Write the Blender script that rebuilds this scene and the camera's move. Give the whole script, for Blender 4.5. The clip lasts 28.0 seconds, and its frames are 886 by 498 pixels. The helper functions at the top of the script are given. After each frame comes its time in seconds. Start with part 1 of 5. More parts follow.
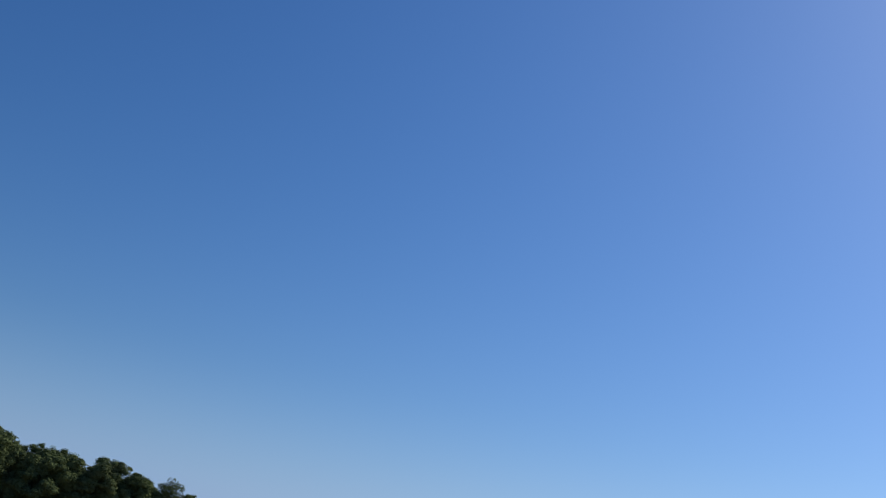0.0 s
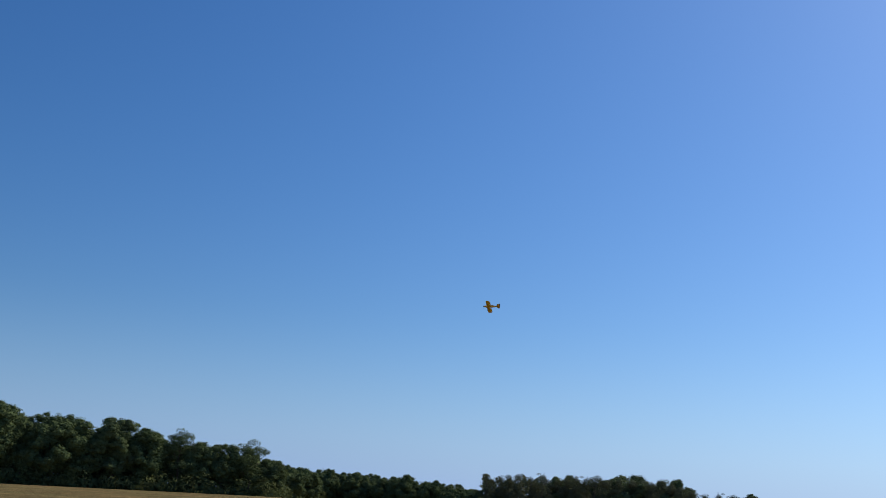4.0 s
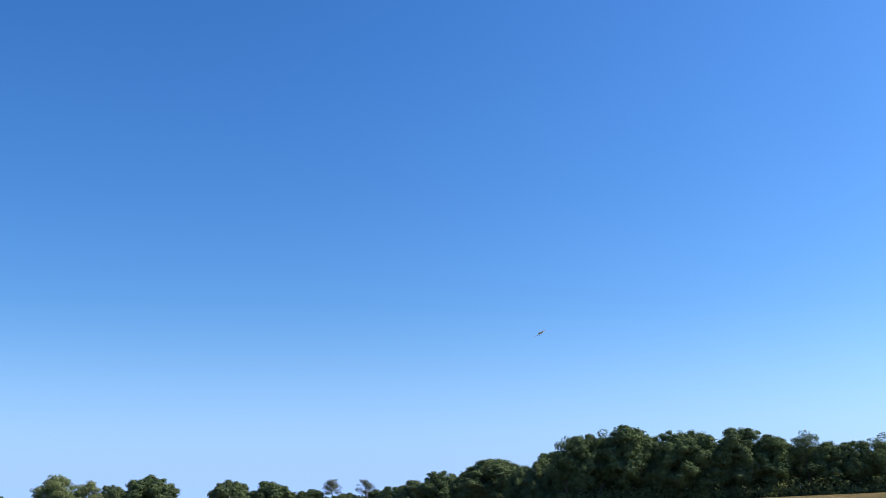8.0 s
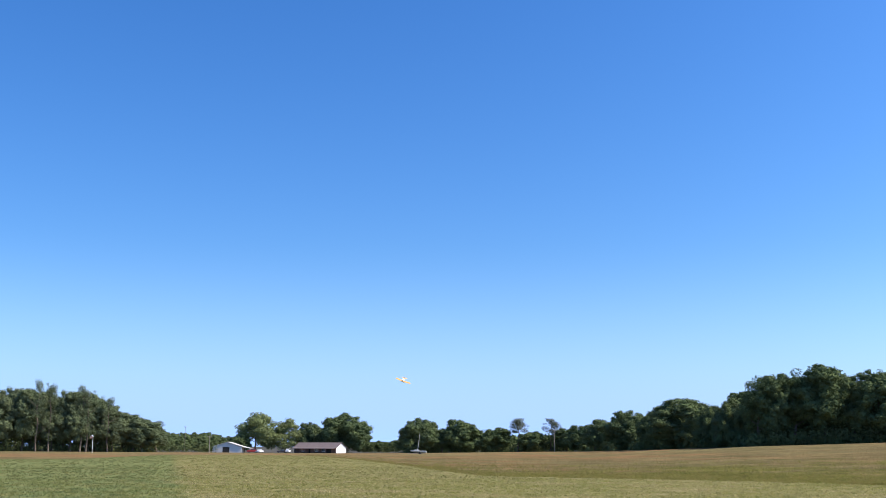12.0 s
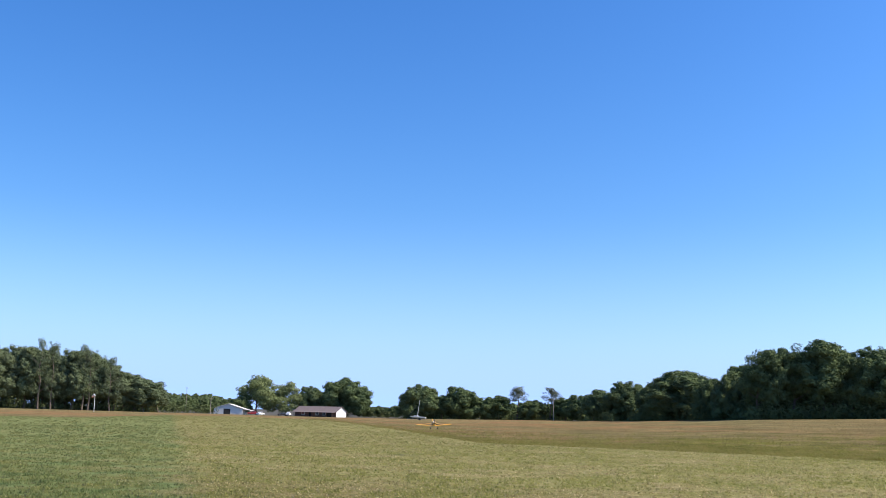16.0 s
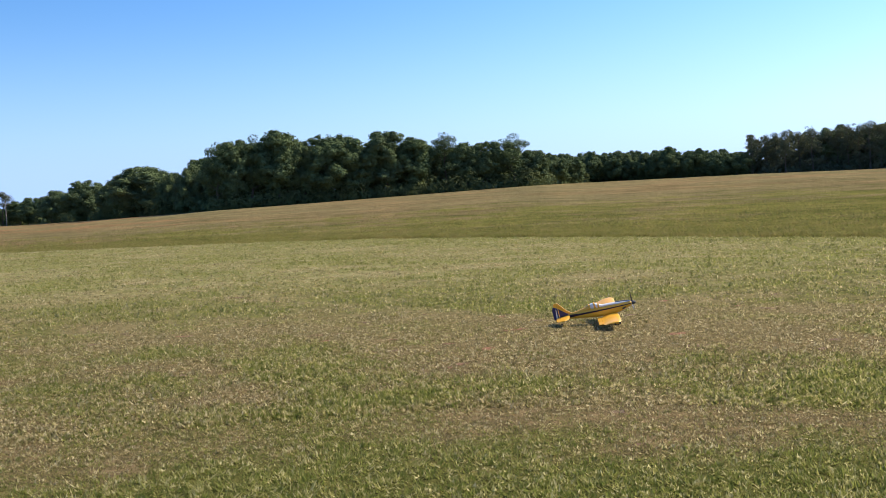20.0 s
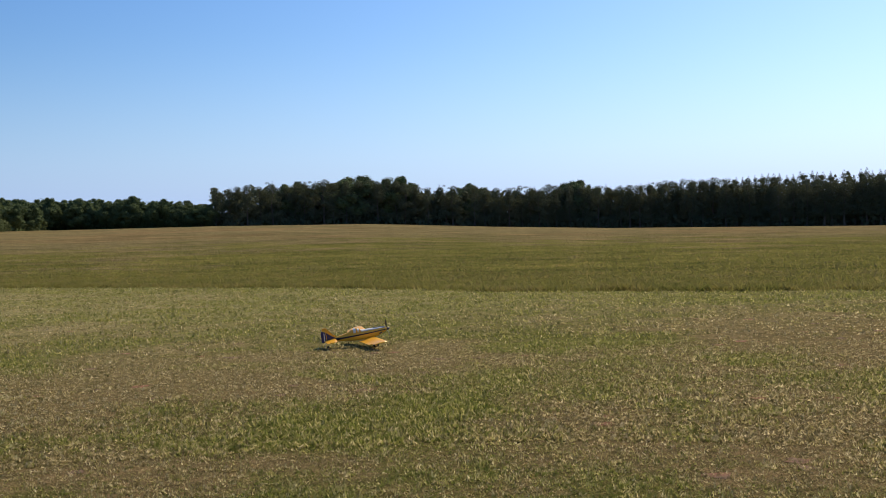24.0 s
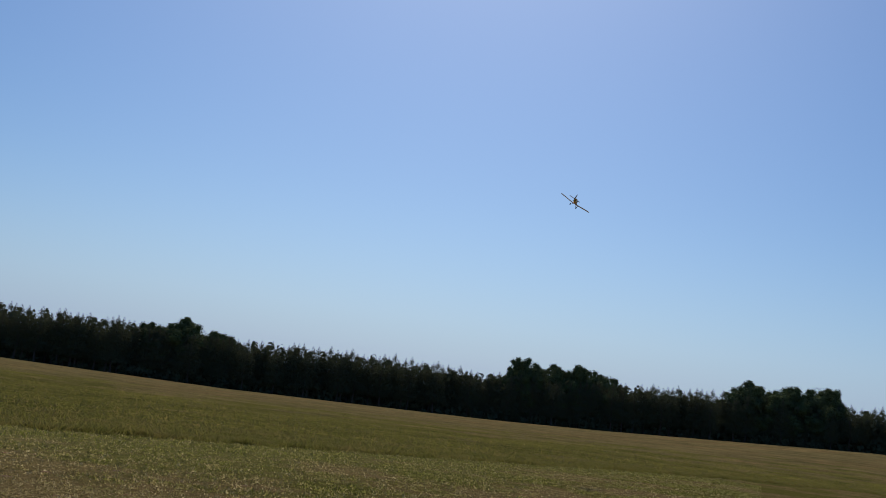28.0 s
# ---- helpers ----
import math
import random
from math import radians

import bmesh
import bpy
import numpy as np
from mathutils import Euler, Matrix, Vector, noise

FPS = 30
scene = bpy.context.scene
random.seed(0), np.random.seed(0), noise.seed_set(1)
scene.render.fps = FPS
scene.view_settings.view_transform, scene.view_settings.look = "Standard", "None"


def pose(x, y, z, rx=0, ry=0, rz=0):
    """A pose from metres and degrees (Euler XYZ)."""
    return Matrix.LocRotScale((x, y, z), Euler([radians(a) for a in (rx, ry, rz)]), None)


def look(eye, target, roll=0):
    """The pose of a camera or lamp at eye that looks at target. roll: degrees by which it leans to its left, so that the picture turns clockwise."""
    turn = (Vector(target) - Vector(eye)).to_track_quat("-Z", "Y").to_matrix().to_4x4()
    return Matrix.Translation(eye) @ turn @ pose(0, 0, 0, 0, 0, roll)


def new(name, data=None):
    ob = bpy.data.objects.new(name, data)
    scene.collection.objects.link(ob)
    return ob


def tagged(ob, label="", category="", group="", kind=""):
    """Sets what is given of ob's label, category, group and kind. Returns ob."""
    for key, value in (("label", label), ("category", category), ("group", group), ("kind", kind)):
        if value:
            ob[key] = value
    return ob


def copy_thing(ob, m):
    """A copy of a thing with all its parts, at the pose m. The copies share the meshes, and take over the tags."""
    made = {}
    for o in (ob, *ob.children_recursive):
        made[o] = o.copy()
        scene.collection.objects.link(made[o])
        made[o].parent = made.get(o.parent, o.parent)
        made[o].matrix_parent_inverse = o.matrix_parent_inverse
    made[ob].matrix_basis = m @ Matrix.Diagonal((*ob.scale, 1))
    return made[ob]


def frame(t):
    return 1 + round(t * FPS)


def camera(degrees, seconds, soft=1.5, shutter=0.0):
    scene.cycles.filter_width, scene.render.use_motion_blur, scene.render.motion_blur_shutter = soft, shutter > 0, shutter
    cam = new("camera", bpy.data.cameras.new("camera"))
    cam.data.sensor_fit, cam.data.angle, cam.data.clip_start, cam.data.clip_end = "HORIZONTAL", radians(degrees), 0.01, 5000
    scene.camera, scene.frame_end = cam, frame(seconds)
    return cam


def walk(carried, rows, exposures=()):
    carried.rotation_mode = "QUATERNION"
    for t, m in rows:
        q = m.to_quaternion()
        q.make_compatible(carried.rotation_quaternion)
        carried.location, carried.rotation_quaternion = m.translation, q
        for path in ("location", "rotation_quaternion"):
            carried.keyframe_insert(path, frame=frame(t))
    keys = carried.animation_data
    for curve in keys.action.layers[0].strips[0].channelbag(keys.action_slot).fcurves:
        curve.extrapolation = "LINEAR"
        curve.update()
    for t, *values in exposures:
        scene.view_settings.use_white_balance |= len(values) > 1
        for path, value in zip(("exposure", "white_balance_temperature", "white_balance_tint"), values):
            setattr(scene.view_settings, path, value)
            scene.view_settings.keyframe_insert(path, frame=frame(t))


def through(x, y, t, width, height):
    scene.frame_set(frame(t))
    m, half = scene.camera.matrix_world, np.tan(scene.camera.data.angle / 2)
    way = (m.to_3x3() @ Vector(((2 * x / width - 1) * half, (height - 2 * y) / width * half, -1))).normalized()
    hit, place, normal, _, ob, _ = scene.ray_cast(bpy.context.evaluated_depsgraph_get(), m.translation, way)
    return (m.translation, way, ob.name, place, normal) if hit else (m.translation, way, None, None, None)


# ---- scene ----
EYE = 1.75


def heading_pose(yaw, pitch, roll):
    """The camera on the watcher's head: compass yaw, pitch and roll in degrees."""
    a, e = radians(yaw), radians(pitch)
    way = Vector((math.sin(a) * math.cos(e), math.cos(a) * math.cos(e), math.sin(e)))
    return look((0, 0, EYE), Vector((0, 0, EYE)) + way * 10, roll)


LIGHTNESS = ((0.0, -0.60, 6750, 12), (0.5, -0.88, 6750, 10), (1.0, -1.18, 6700, 8), (2.5, -1.0, 6750, 8), (4.5, -0.33, 6550, 9), (7.0, 0.16, 6250, 10), (12.0, 0.45, 6350, 12), (18.0, 0.51, 6400, 12.5), (19.0, 0.5, 6500, 12), (20.5, 0.43, 6700, 12), (22.5, -0.05, 7050, 12), (25.0, -0.19, 7200, 13), (26.0, -0.37, 7200, 12.5), (27.0, -0.68, 7200, 12), (28.0, -1.0, 7050, 9))
cam = camera(44.85, 28.0, 0.7)
walk(cam, [(t, heading_pose(a, e, r)) for t, a, e, r in (
    (0, 37.08, 18.49, 12.78), (0.2, 41.65, 17.87, 10.41), (0.4, 44.85, 17.37, 9.57), (0.6, 47.60, 17.37, 10.57),
    (0.8, 49.42, 17.65, 11.76), (1, 51.24, 17.83, 12.28), (1.2, 52.75, 17.48, 12.05), (1.5, 54.40, 17.35, 11.99),
    (2, 55.14, 16.82, 10.82), (2.5, 53.88, 16.28, 9.02), (3, 50.68, 15.68, 7.79), (3.5, 45.55, 15.20, 6.34),
    (4, 38.93, 14.29, 4.68), (4.5, 33.33, 13.73, 3.70), (6.5, 16.03, 12.03, 3.25), (7, 12.81, 12.46, 1.72),
    (7.5, 9.99, 13.20, 0.35), (8, 7.96, 13.55, -0.42), (8.5, 6.42, 13.25, -0.66), (9, 4.81, 12.63, -0.54),
    (9.5, 3.37, 12.32, -0.43), (10, 2.01, 12.09, -0.31), (10.5, 0.80, 11.78, -0.23), (11, -0.17, 11.51, -0.02),
    (11.5, -1.00, 11.07, 0.10), (12, -1.90, 10.42, 0.16), (12.5, -2.66, 9.92, 0.07), (14.5, -3.50, 7.89, 1.32),
    (15, -3.18, 8.15, 1.44), (15.5, -2.77, 8.40, 1.47), (16, -2.07, 8.68, 1.43), (16.5, -1.15, 8.80, 1.30),
    (17, 0.00, 9.10, 1.28), (17.5, 0.75, 9.62, 1.32), (18, 1.17, 9.99, 1.40), (18.5, 4.84, 7.73, -0.23),
    (19, 11.78, 2.53, -3.13), (19.5, 18.89, -0.94, -3.04), (20, 25.98, -2.55, -2.60), (20.5, 32.42, -3.33, -2.16),
    (21, 38.64, -4.30, -2.67), (21.5, 43.26, -4.60, -3.94), (22, 46.63, -4.37, -4.88), (22.5, 49.27, -3.19, -5.09),
    (24.5, 55.34, -0.15, -0.49), (25, 56.87, 0.58, -0.36), (25.5, 59.16, 1.31, 0.02), (26, 63.94, 2.03, 0.61),
    (26.5, 71.54, 2.52, 1.21), (27, 80.14, 4.09, 2.50), (27.5, 87.00, 5.95, 4.86), (28, 94.48, 8.57, 7.30))], exposures=LIGHTNESS)

# ---- sky and sun ----
SUN_AZ, SUN_EL = 94.4, 45.4
world = bpy.data.worlds.new("sky")
scene.world = world
world.use_nodes = True
wn = world.node_tree
sky = wn.nodes.new("ShaderNodeTexSky")
sky.sky_type, sky.sun_disc = "NISHITA", False
sky.sun_elevation, sky.sun_rotation = radians(SUN_EL), radians(SUN_AZ)
sky.altitude, sky.air_density, sky.dust_density, sky.ozone_density = 0, 1.0, 0.9, 2.6
deep = wn.nodes.new("ShaderNodeHueSaturation")
deep.inputs["Saturation"].default_value = 1.30
clear = wn.nodes.new("ShaderNodeMix")
clear.data_type, clear.blend_type = "RGBA", "MULTIPLY"
clear.inputs[0].default_value, clear.inputs[7].default_value = 1.0, (0.80, 1.0, 1.27, 1)
wn.links.new(sky.outputs[0], deep.inputs["Color"])
wn.links.new(deep.outputs[0], clear.inputs[6])
# pale summer haze low over the horizon, all the way round
way, split = wn.nodes.new("ShaderNodeTexCoord"), wn.nodes.new("ShaderNodeSeparateXYZ")
low, thick, haze = wn.nodes.new("ShaderNodeMapRange"), wn.nodes.new("ShaderNodeMath"), wn.nodes.new("ShaderNodeMix")
low.inputs[1].default_value, low.inputs[2].default_value, low.inputs[3].default_value, low.inputs[4].default_value = 0.0, 0.19, 1.0, 0.0
thick.operation, thick.inputs[1].default_value = "POWER", 1.8
haze.data_type, haze.inputs[7].default_value = "RGBA", (3.42, 5.40, 10.15, 1)
wn.links.new(way.outputs["Generated"], split.inputs[0])
wn.links.new(split.outputs[2], low.inputs[0])
wn.links.new(low.outputs[0], thick.inputs[0])
wn.links.new(thick.outputs[0], haze.inputs[0])
wn.links.new(clear.outputs[2], haze.inputs[6])
# the hazy air glows more strongly under the sun
near, square, glow, lit = (wn.nodes.new(k) for k in ("ShaderNodeVectorMath", "ShaderNodeMath", "ShaderNodeMix", "ShaderNodeMix"))
near.operation, square.operation, glow.data_type, lit.data_type, lit.blend_type = "DOT_PRODUCT", "POWER", "RGBA", "RGBA", "MULTIPLY"
glow.inputs[6].default_value, glow.inputs[7].default_value, lit.inputs[0].default_value = (1, 1, 1, 1), (1.57, 1.47, 1.40, 1), 1.0
near.inputs[1].default_value = (math.sin(radians(SUN_AZ)) * 0.92, math.cos(radians(SUN_AZ)) * 0.92, 0.39)
square.use_clamp, square.inputs[1].default_value = True, 1.6
wn.links.new(way.outputs["Generated"], near.inputs[0])
clip = wn.nodes.new("ShaderNodeMath")
clip.operation, clip.inputs[1].default_value = "MAXIMUM", 0.0
wn.links.new(near.outputs["Value"], clip.inputs[0])
wn.links.new(clip.outputs[0], square.inputs[0])
wn.links.new(square.outputs[0], glow.inputs[0])
wn.links.new(haze.outputs[2], lit.inputs[6])
wn.links.new(glow.outputs[2], lit.inputs[7])
wn.links.new(lit.outputs[2], wn.nodes["Background"].inputs[0])
wn.nodes["Background"].inputs[1].default_value = 0.105

sun = new("sun", bpy.data.lights.new("sun", "SUN"))
sun.data.energy, sun.data.angle, sun.data.color = 5.0, radians(0.53), (1.0, 0.89, 0.71)
toward = Vector((math.sin(radians(SUN_AZ)) * math.cos(radians(SUN_EL)), math.cos(radians(SUN_AZ)) * math.cos(radians(SUN_EL)), math.sin(radians(SUN_EL))))
sun.matrix_world = look(toward * 100, (0, 0, 0))


# ---- materials ----
def node(mat, kind, **values):
    n = mat.node_tree.nodes.new(kind)
    for key, value in values.items():
        n.inputs[key.replace("_", " ")].default_value = value
    return n


def wire(mat, a, b):
    mat.node_tree.links.new(a, b)


def material(name, colour, rough=0.6, metal=0.0, spec=0.5):
    mat = bpy.data.materials.new(name)
    mat.use_nodes = True
    b = mat.node_tree.nodes["Principled BSDF"]
    b.inputs["Base Color"].default_value = (*colour, 1)
    b.inputs["Roughness"].default_value, b.inputs["Metallic"].default_value = rough, metal
    b.inputs["Specular IOR Level"].default_value = spec
    return mat


def shader(mat):
    return mat.node_tree.nodes["Principled BSDF"]


def noise_at(mat, scale, detail=4.0, rough=0.6, source="Object", stretch=None):
    co = node(mat, "ShaderNodeTexCoord")
    n = node(mat, "ShaderNodeTexNoise", Scale=scale, Detail=detail, Roughness=rough)
    if stretch:
        m = node(mat, "ShaderNodeMapping", Scale=stretch)
        wire(mat, co.outputs[source], m.inputs[0])
        wire(mat, m.outputs[0], n.inputs["Vector"])
    else:
        wire(mat, co.outputs[source], n.inputs["Vector"])
    return n.outputs["Fac"]


def ramp(mat, fac, *stops):
    r = mat.node_tree.nodes.new("ShaderNodeValToRGB")
    el = r.color_ramp.elements
    while len(el) < len(stops):
        el.new(0.5)
    for e, (p, c) in zip(el, stops):
        e.position, e.color = p, (*c, 1)
    wire(mat, fac, r.inputs[0])
    return r.outputs[0]


def step(mat, fac, a, b):
    """0 below a, 1 above b."""
    m = mat.node_tree.nodes.new("ShaderNodeMapRange")
    m.inputs[1].default_value, m.inputs[2].default_value = a, b
    wire(mat, fac, m.inputs[0])
    return m.outputs[0]


def blend(mat, fac, a, b, kind="MIX"):
    m = mat.node_tree.nodes.new("ShaderNodeMix")
    m.data_type, m.blend_type = "RGBA", kind
    for value, slot in ((fac, m.inputs[0]), (a, m.inputs[6]), (b, m.inputs[7])):
        if isinstance(value, (int, float)):
            slot.default_value = value
        elif isinstance(value, tuple):
            slot.default_value = (*value, 1)
        else:
            wire(mat, value, slot)
    return m.outputs[2]


def maths(mat, kind, a, b=0.0):
    m = mat.node_tree.nodes.new("ShaderNodeMath")
    m.operation = kind
    for value, slot in ((a, m.inputs[0]), (b, m.inputs[1])):
        if isinstance(value, (int, float)):
            slot.default_value = value
        else:
            wire(mat, value, slot)
    return m.outputs[0]


def bump(mat, height, strength, distance):
    b = node(mat, "ShaderNodeBump", Strength=strength, Distance=distance)
    wire(mat, height, b.inputs["Height"])
    wire(mat, b.outputs[0], shader(mat).inputs["Normal"])


def weathered(name, colour, dirt, rough=0.6, scale=3.0, metal=0.0, amount=0.35, spec=0.5):
    """A coat with blotches of dirt at two scales and fine relief."""
    mat = material(name, colour, rough, metal, spec)
    big, small = noise_at(mat, scale), noise_at(mat, scale * 11, 6)
    c = blend(mat, maths(mat, "MULTIPLY", step(mat, big, 0.42, 0.7), amount), colour, dirt)
    c = blend(mat, maths(mat, "MULTIPLY", step(mat, small, 0.5, 0.75), amount * 0.6), c, dirt)
    wire(mat, c, shader(mat).inputs["Base Color"])
    bump(mat, small, 0.15, 0.01)
    return mat


def foliage(name, dark, light, dry, through=0.3):
    """Leaves: a green of its own for each leaf and each plant, partly see-through to light."""
    mat = material(name, dark, 0.85, 0, 0.04)
    geo, info = node(mat, "ShaderNodeNewGeometry"), node(mat, "ShaderNodeObjectInfo")
    c = blend(mat, maths(mat, "MULTIPLY", geo.outputs["Random Per Island"], 0.7), dark, light)
    c = blend(mat, maths(mat, "MULTIPLY", info.outputs["Random"], 0.45), c, dry)
    c = blend(mat, step(mat, noise_at(mat, 0.35, 3), 0.4, 0.65), c, light)
    wire(mat, c, shader(mat).inputs["Base Color"])
    t = node(mat, "ShaderNodeBsdfTranslucent")
    wire(mat, c, t.inputs[0])
    mix = node(mat, "ShaderNodeMixShader", Fac=through)
    wire(mat, shader(mat).outputs[0], mix.inputs[1])
    wire(mat, t.outputs[0], mix.inputs[2])
    wire(mat, mix.outputs[0], mat.node_tree.nodes["Material Output"].inputs[0])
    return mat


def grassy(name, shades, through=0.35, patches=None, dead=None):
    """Blades of grass: each its own shade between green, straw and dead brown, in patches."""
    mat = material(name, shades[0], 0.7, 0, 0.03)
    geo = node(mat, "ShaderNodeNewGeometry")
    patch, small = noise_at(mat, 0.55, 5), noise_at(mat, 4.5, 4, 0.7)
    v = maths(mat, "ADD", maths(mat, "MULTIPLY", geo.outputs["Random Per Island"], 0.34), maths(mat, "MULTIPLY", step(mat, patch, 0.33, 0.67), 0.33))
    v = maths(mat, "ADD", v, maths(mat, "MULTIPLY", step(mat, small, 0.36, 0.64), 0.33))
    if dead:
        # clumped noise; its low end paints the shadowed gaps of the turf onto the blades
        tufts = step(mat, noise_at(mat, 15.0, 3, 0.7), 0.41, 0.59)
        v = maths(mat, "ADD", maths(mat, "MULTIPLY", geo.outputs["Random Per Island"], 0.34), maths(mat, "ADD", maths(mat, "MULTIPLY", tufts, 0.52), maths(mat, "MULTIPLY", step(mat, small, 0.36, 0.64), 0.14)))
    c = ramp(mat, v, *((k / (len(shades) - 1), s) for k, s in enumerate(shades)))
    if dead:
        withered = ramp(mat, maths(mat, "ADD", maths(mat, "MULTIPLY", geo.outputs["Random Per Island"], 0.42), maths(mat, "MULTIPLY", tufts, 0.58)), *((k / (len(dead) - 1), s) for k, s in enumerate(dead)))
        grain = maths(mat, "MULTIPLY", maths(mat, "SUBTRACT", noise_at(mat, 22.0, 2), 0.5), 2.4)
        c = blend(mat, maths(mat, "MULTIPLY", step(mat, maths(mat, "ADD", attribute(mat, "dryness"), grain), 0.35, 0.75), 0.85), c, withered)
    if patches:
        c = patches(mat, c)
    wire(mat, c, shader(mat).inputs["Base Color"])
    t = node(mat, "ShaderNodeBsdfTranslucent")
    wire(mat, c, t.inputs[0])
    mix = node(mat, "ShaderNodeMixShader", Fac=through)
    wire(mat, shader(mat).outputs[0], mix.inputs[1])
    wire(mat, t.outputs[0], mix.inputs[2])
    wire(mat, mix.outputs[0], mat.node_tree.nodes["Material Output"].inputs[0])
    return mat


def place_xy(mat):
    s = node(mat, "ShaderNodeSeparateXYZ")
    wire(mat, node(mat, "ShaderNodeNewGeometry").outputs["Position"], s.inputs[0])
    return s.outputs[0], s.outputs[1]


def attribute(mat, name):
    a = mat.node_tree.nodes.new("ShaderNodeAttribute")
    a.attribute_name = name
    return a.outputs["Fac"]


def lush_side(mat):
    """1 on the greener strip west of the straight mowing edge."""
    x, y = place_xy(mat)
    d = maths(mat, "ADD", x, maths(mat, "SUBTRACT", maths(mat, "MULTIPLY", y, 0.2855), 0.62))
    d = maths(mat, "ADD", d, maths(mat, "MULTIPLY", maths(mat, "SUBTRACT", noise_at(mat, 0.5, 5, 0.75), 0.5), 3.0))
    return step(mat, d, 0.5, -0.6)


def lawn_patches(mat, c):
    """The lush strip, with the paler track of the mower's wheels along its edge."""
    x, y = place_xy(mat)
    d = maths(mat, "SUBTRACT", maths(mat, "ADD", x, maths(mat, "MULTIPLY", y, 0.2855)), 0.62)
    track = step(mat, maths(mat, "ABSOLUTE", maths(mat, "ADD", d, 1.1)), 0.32, 0.14)
    c = blend(mat, maths(mat, "MULTIPLY", track, maths(mat, "MULTIPLY", step(mat, y, 24, 45), 0.35)), c, (0.28, 0.27, 0.11))
    return blend(mat, maths(mat, "MULTIPLY", lush_side(mat), maths(mat, "MULTIPLY", step(mat, noise_at(mat, 0.55, 5, 0.7), 0.30, 0.62), 0.85)), c, blend(mat, step(mat, noise_at(mat, 2.5, 4, 0.7), 0.38, 0.62), (0.088, 0.130, 0.050), (0.165, 0.210, 0.082)))


def ground_lawn():
    mat = material("lawn_soil", (0.14, 0.12, 0.05), 1.0, 0, 0.0)
    fine, grain = noise_at(mat, 7.0, 6, 0.75), noise_at(mat, 60.0, 5, 0.8)
    dry = attribute(mat, "dryness")
    # the dark ends of both ramps put the shadow between the blades into the colour
    green = ramp(mat, grain, (0.38, (0.022, 0.024, 0.008)), (0.50, (0.080, 0.080, 0.022)), (0.66, (0.22, 0.20, 0.070)))
    brown = ramp(mat, grain, (0.38, (0.034, 0.025, 0.014)), (0.50, (0.135, 0.099, 0.048)), (0.66, (0.34, 0.258, 0.135)))
    c = blend(mat, step(mat, maths(mat, "ADD", dry, maths(mat, "SUBTRACT", fine, 0.5)), 0.25, 0.75), green, brown)
    x, y = place_xy(mat)
    mottle = maths(mat, "ADD", maths(mat, "MULTIPLY", noise_at(mat, 0.5, 4, 0.7), 0.45), maths(mat, "MULTIPLY", noise_at(mat, 3.0, 5, 0.8), 0.55))
    short = ramp(mat, mottle, (0.38, (0.145, 0.152, 0.052)), (0.47, (0.195, 0.190, 0.072)), (0.54, (0.245, 0.220, 0.102)), (0.62, (0.32, 0.268, 0.148)))
    c = blend(mat, maths(mat, "MULTIPLY", step(mat, maths(mat, "ADD", y, maths(mat, "MULTIPLY", x, 0.6)), 13, 30), 0.8), c, short)
    # clump-sized darkening and lightening of the ground colour, painted for the tufts' shadows
    clump_shade = maths(mat, "ADD", maths(mat, "MULTIPLY", noise_at(mat, 3.2, 4, 0.75), 0.45), maths(mat, "MULTIPLY", noise_at(mat, 11.0, 4, 0.8), 0.55))
    c = blend(mat, 1.0, c, ramp(mat, clump_shade, (0.42, (0.66, 0.70, 0.64)), (0.50, (1.02, 1.02, 1.0)), (0.59, (1.36, 1.30, 1.26))), "MULTIPLY")
    c = lawn_patches(mat, c)
    wire(mat, c, shader(mat).inputs["Base Color"])
    bump(mat, fine, 0.8, 0.05)
    return mat


def west_of_rise(mat, x, y):
    """1 in the low part of the field, where red sorrel grows; a little of it stays on the rise."""
    d = maths(mat, "SUBTRACT", x, maths(mat, "MULTIPLY", y, 0.2))
    return maths(mat, "ADD", maths(mat, "MULTIPLY", step(mat, d, 22, -8), 0.68), 0.32)


def mottled(mat, c):
    """Thin and rank growth by turns: darker and paler drifts a few metres across."""
    drift = maths(mat, "ADD", maths(mat, "MULTIPLY", noise_at(mat, 0.11, 6, 0.75), 0.6), maths(mat, "MULTIPLY", noise_at(mat, 0.7, 4, 0.7), 0.4))
    return blend(mat, 1.0, c, ramp(mat, drift, (0.38, (0.58, 0.62, 0.58)), (0.50, (1.0, 1.0, 1.0)), (0.62, (1.42, 1.34, 1.30))), "MULTIPLY")


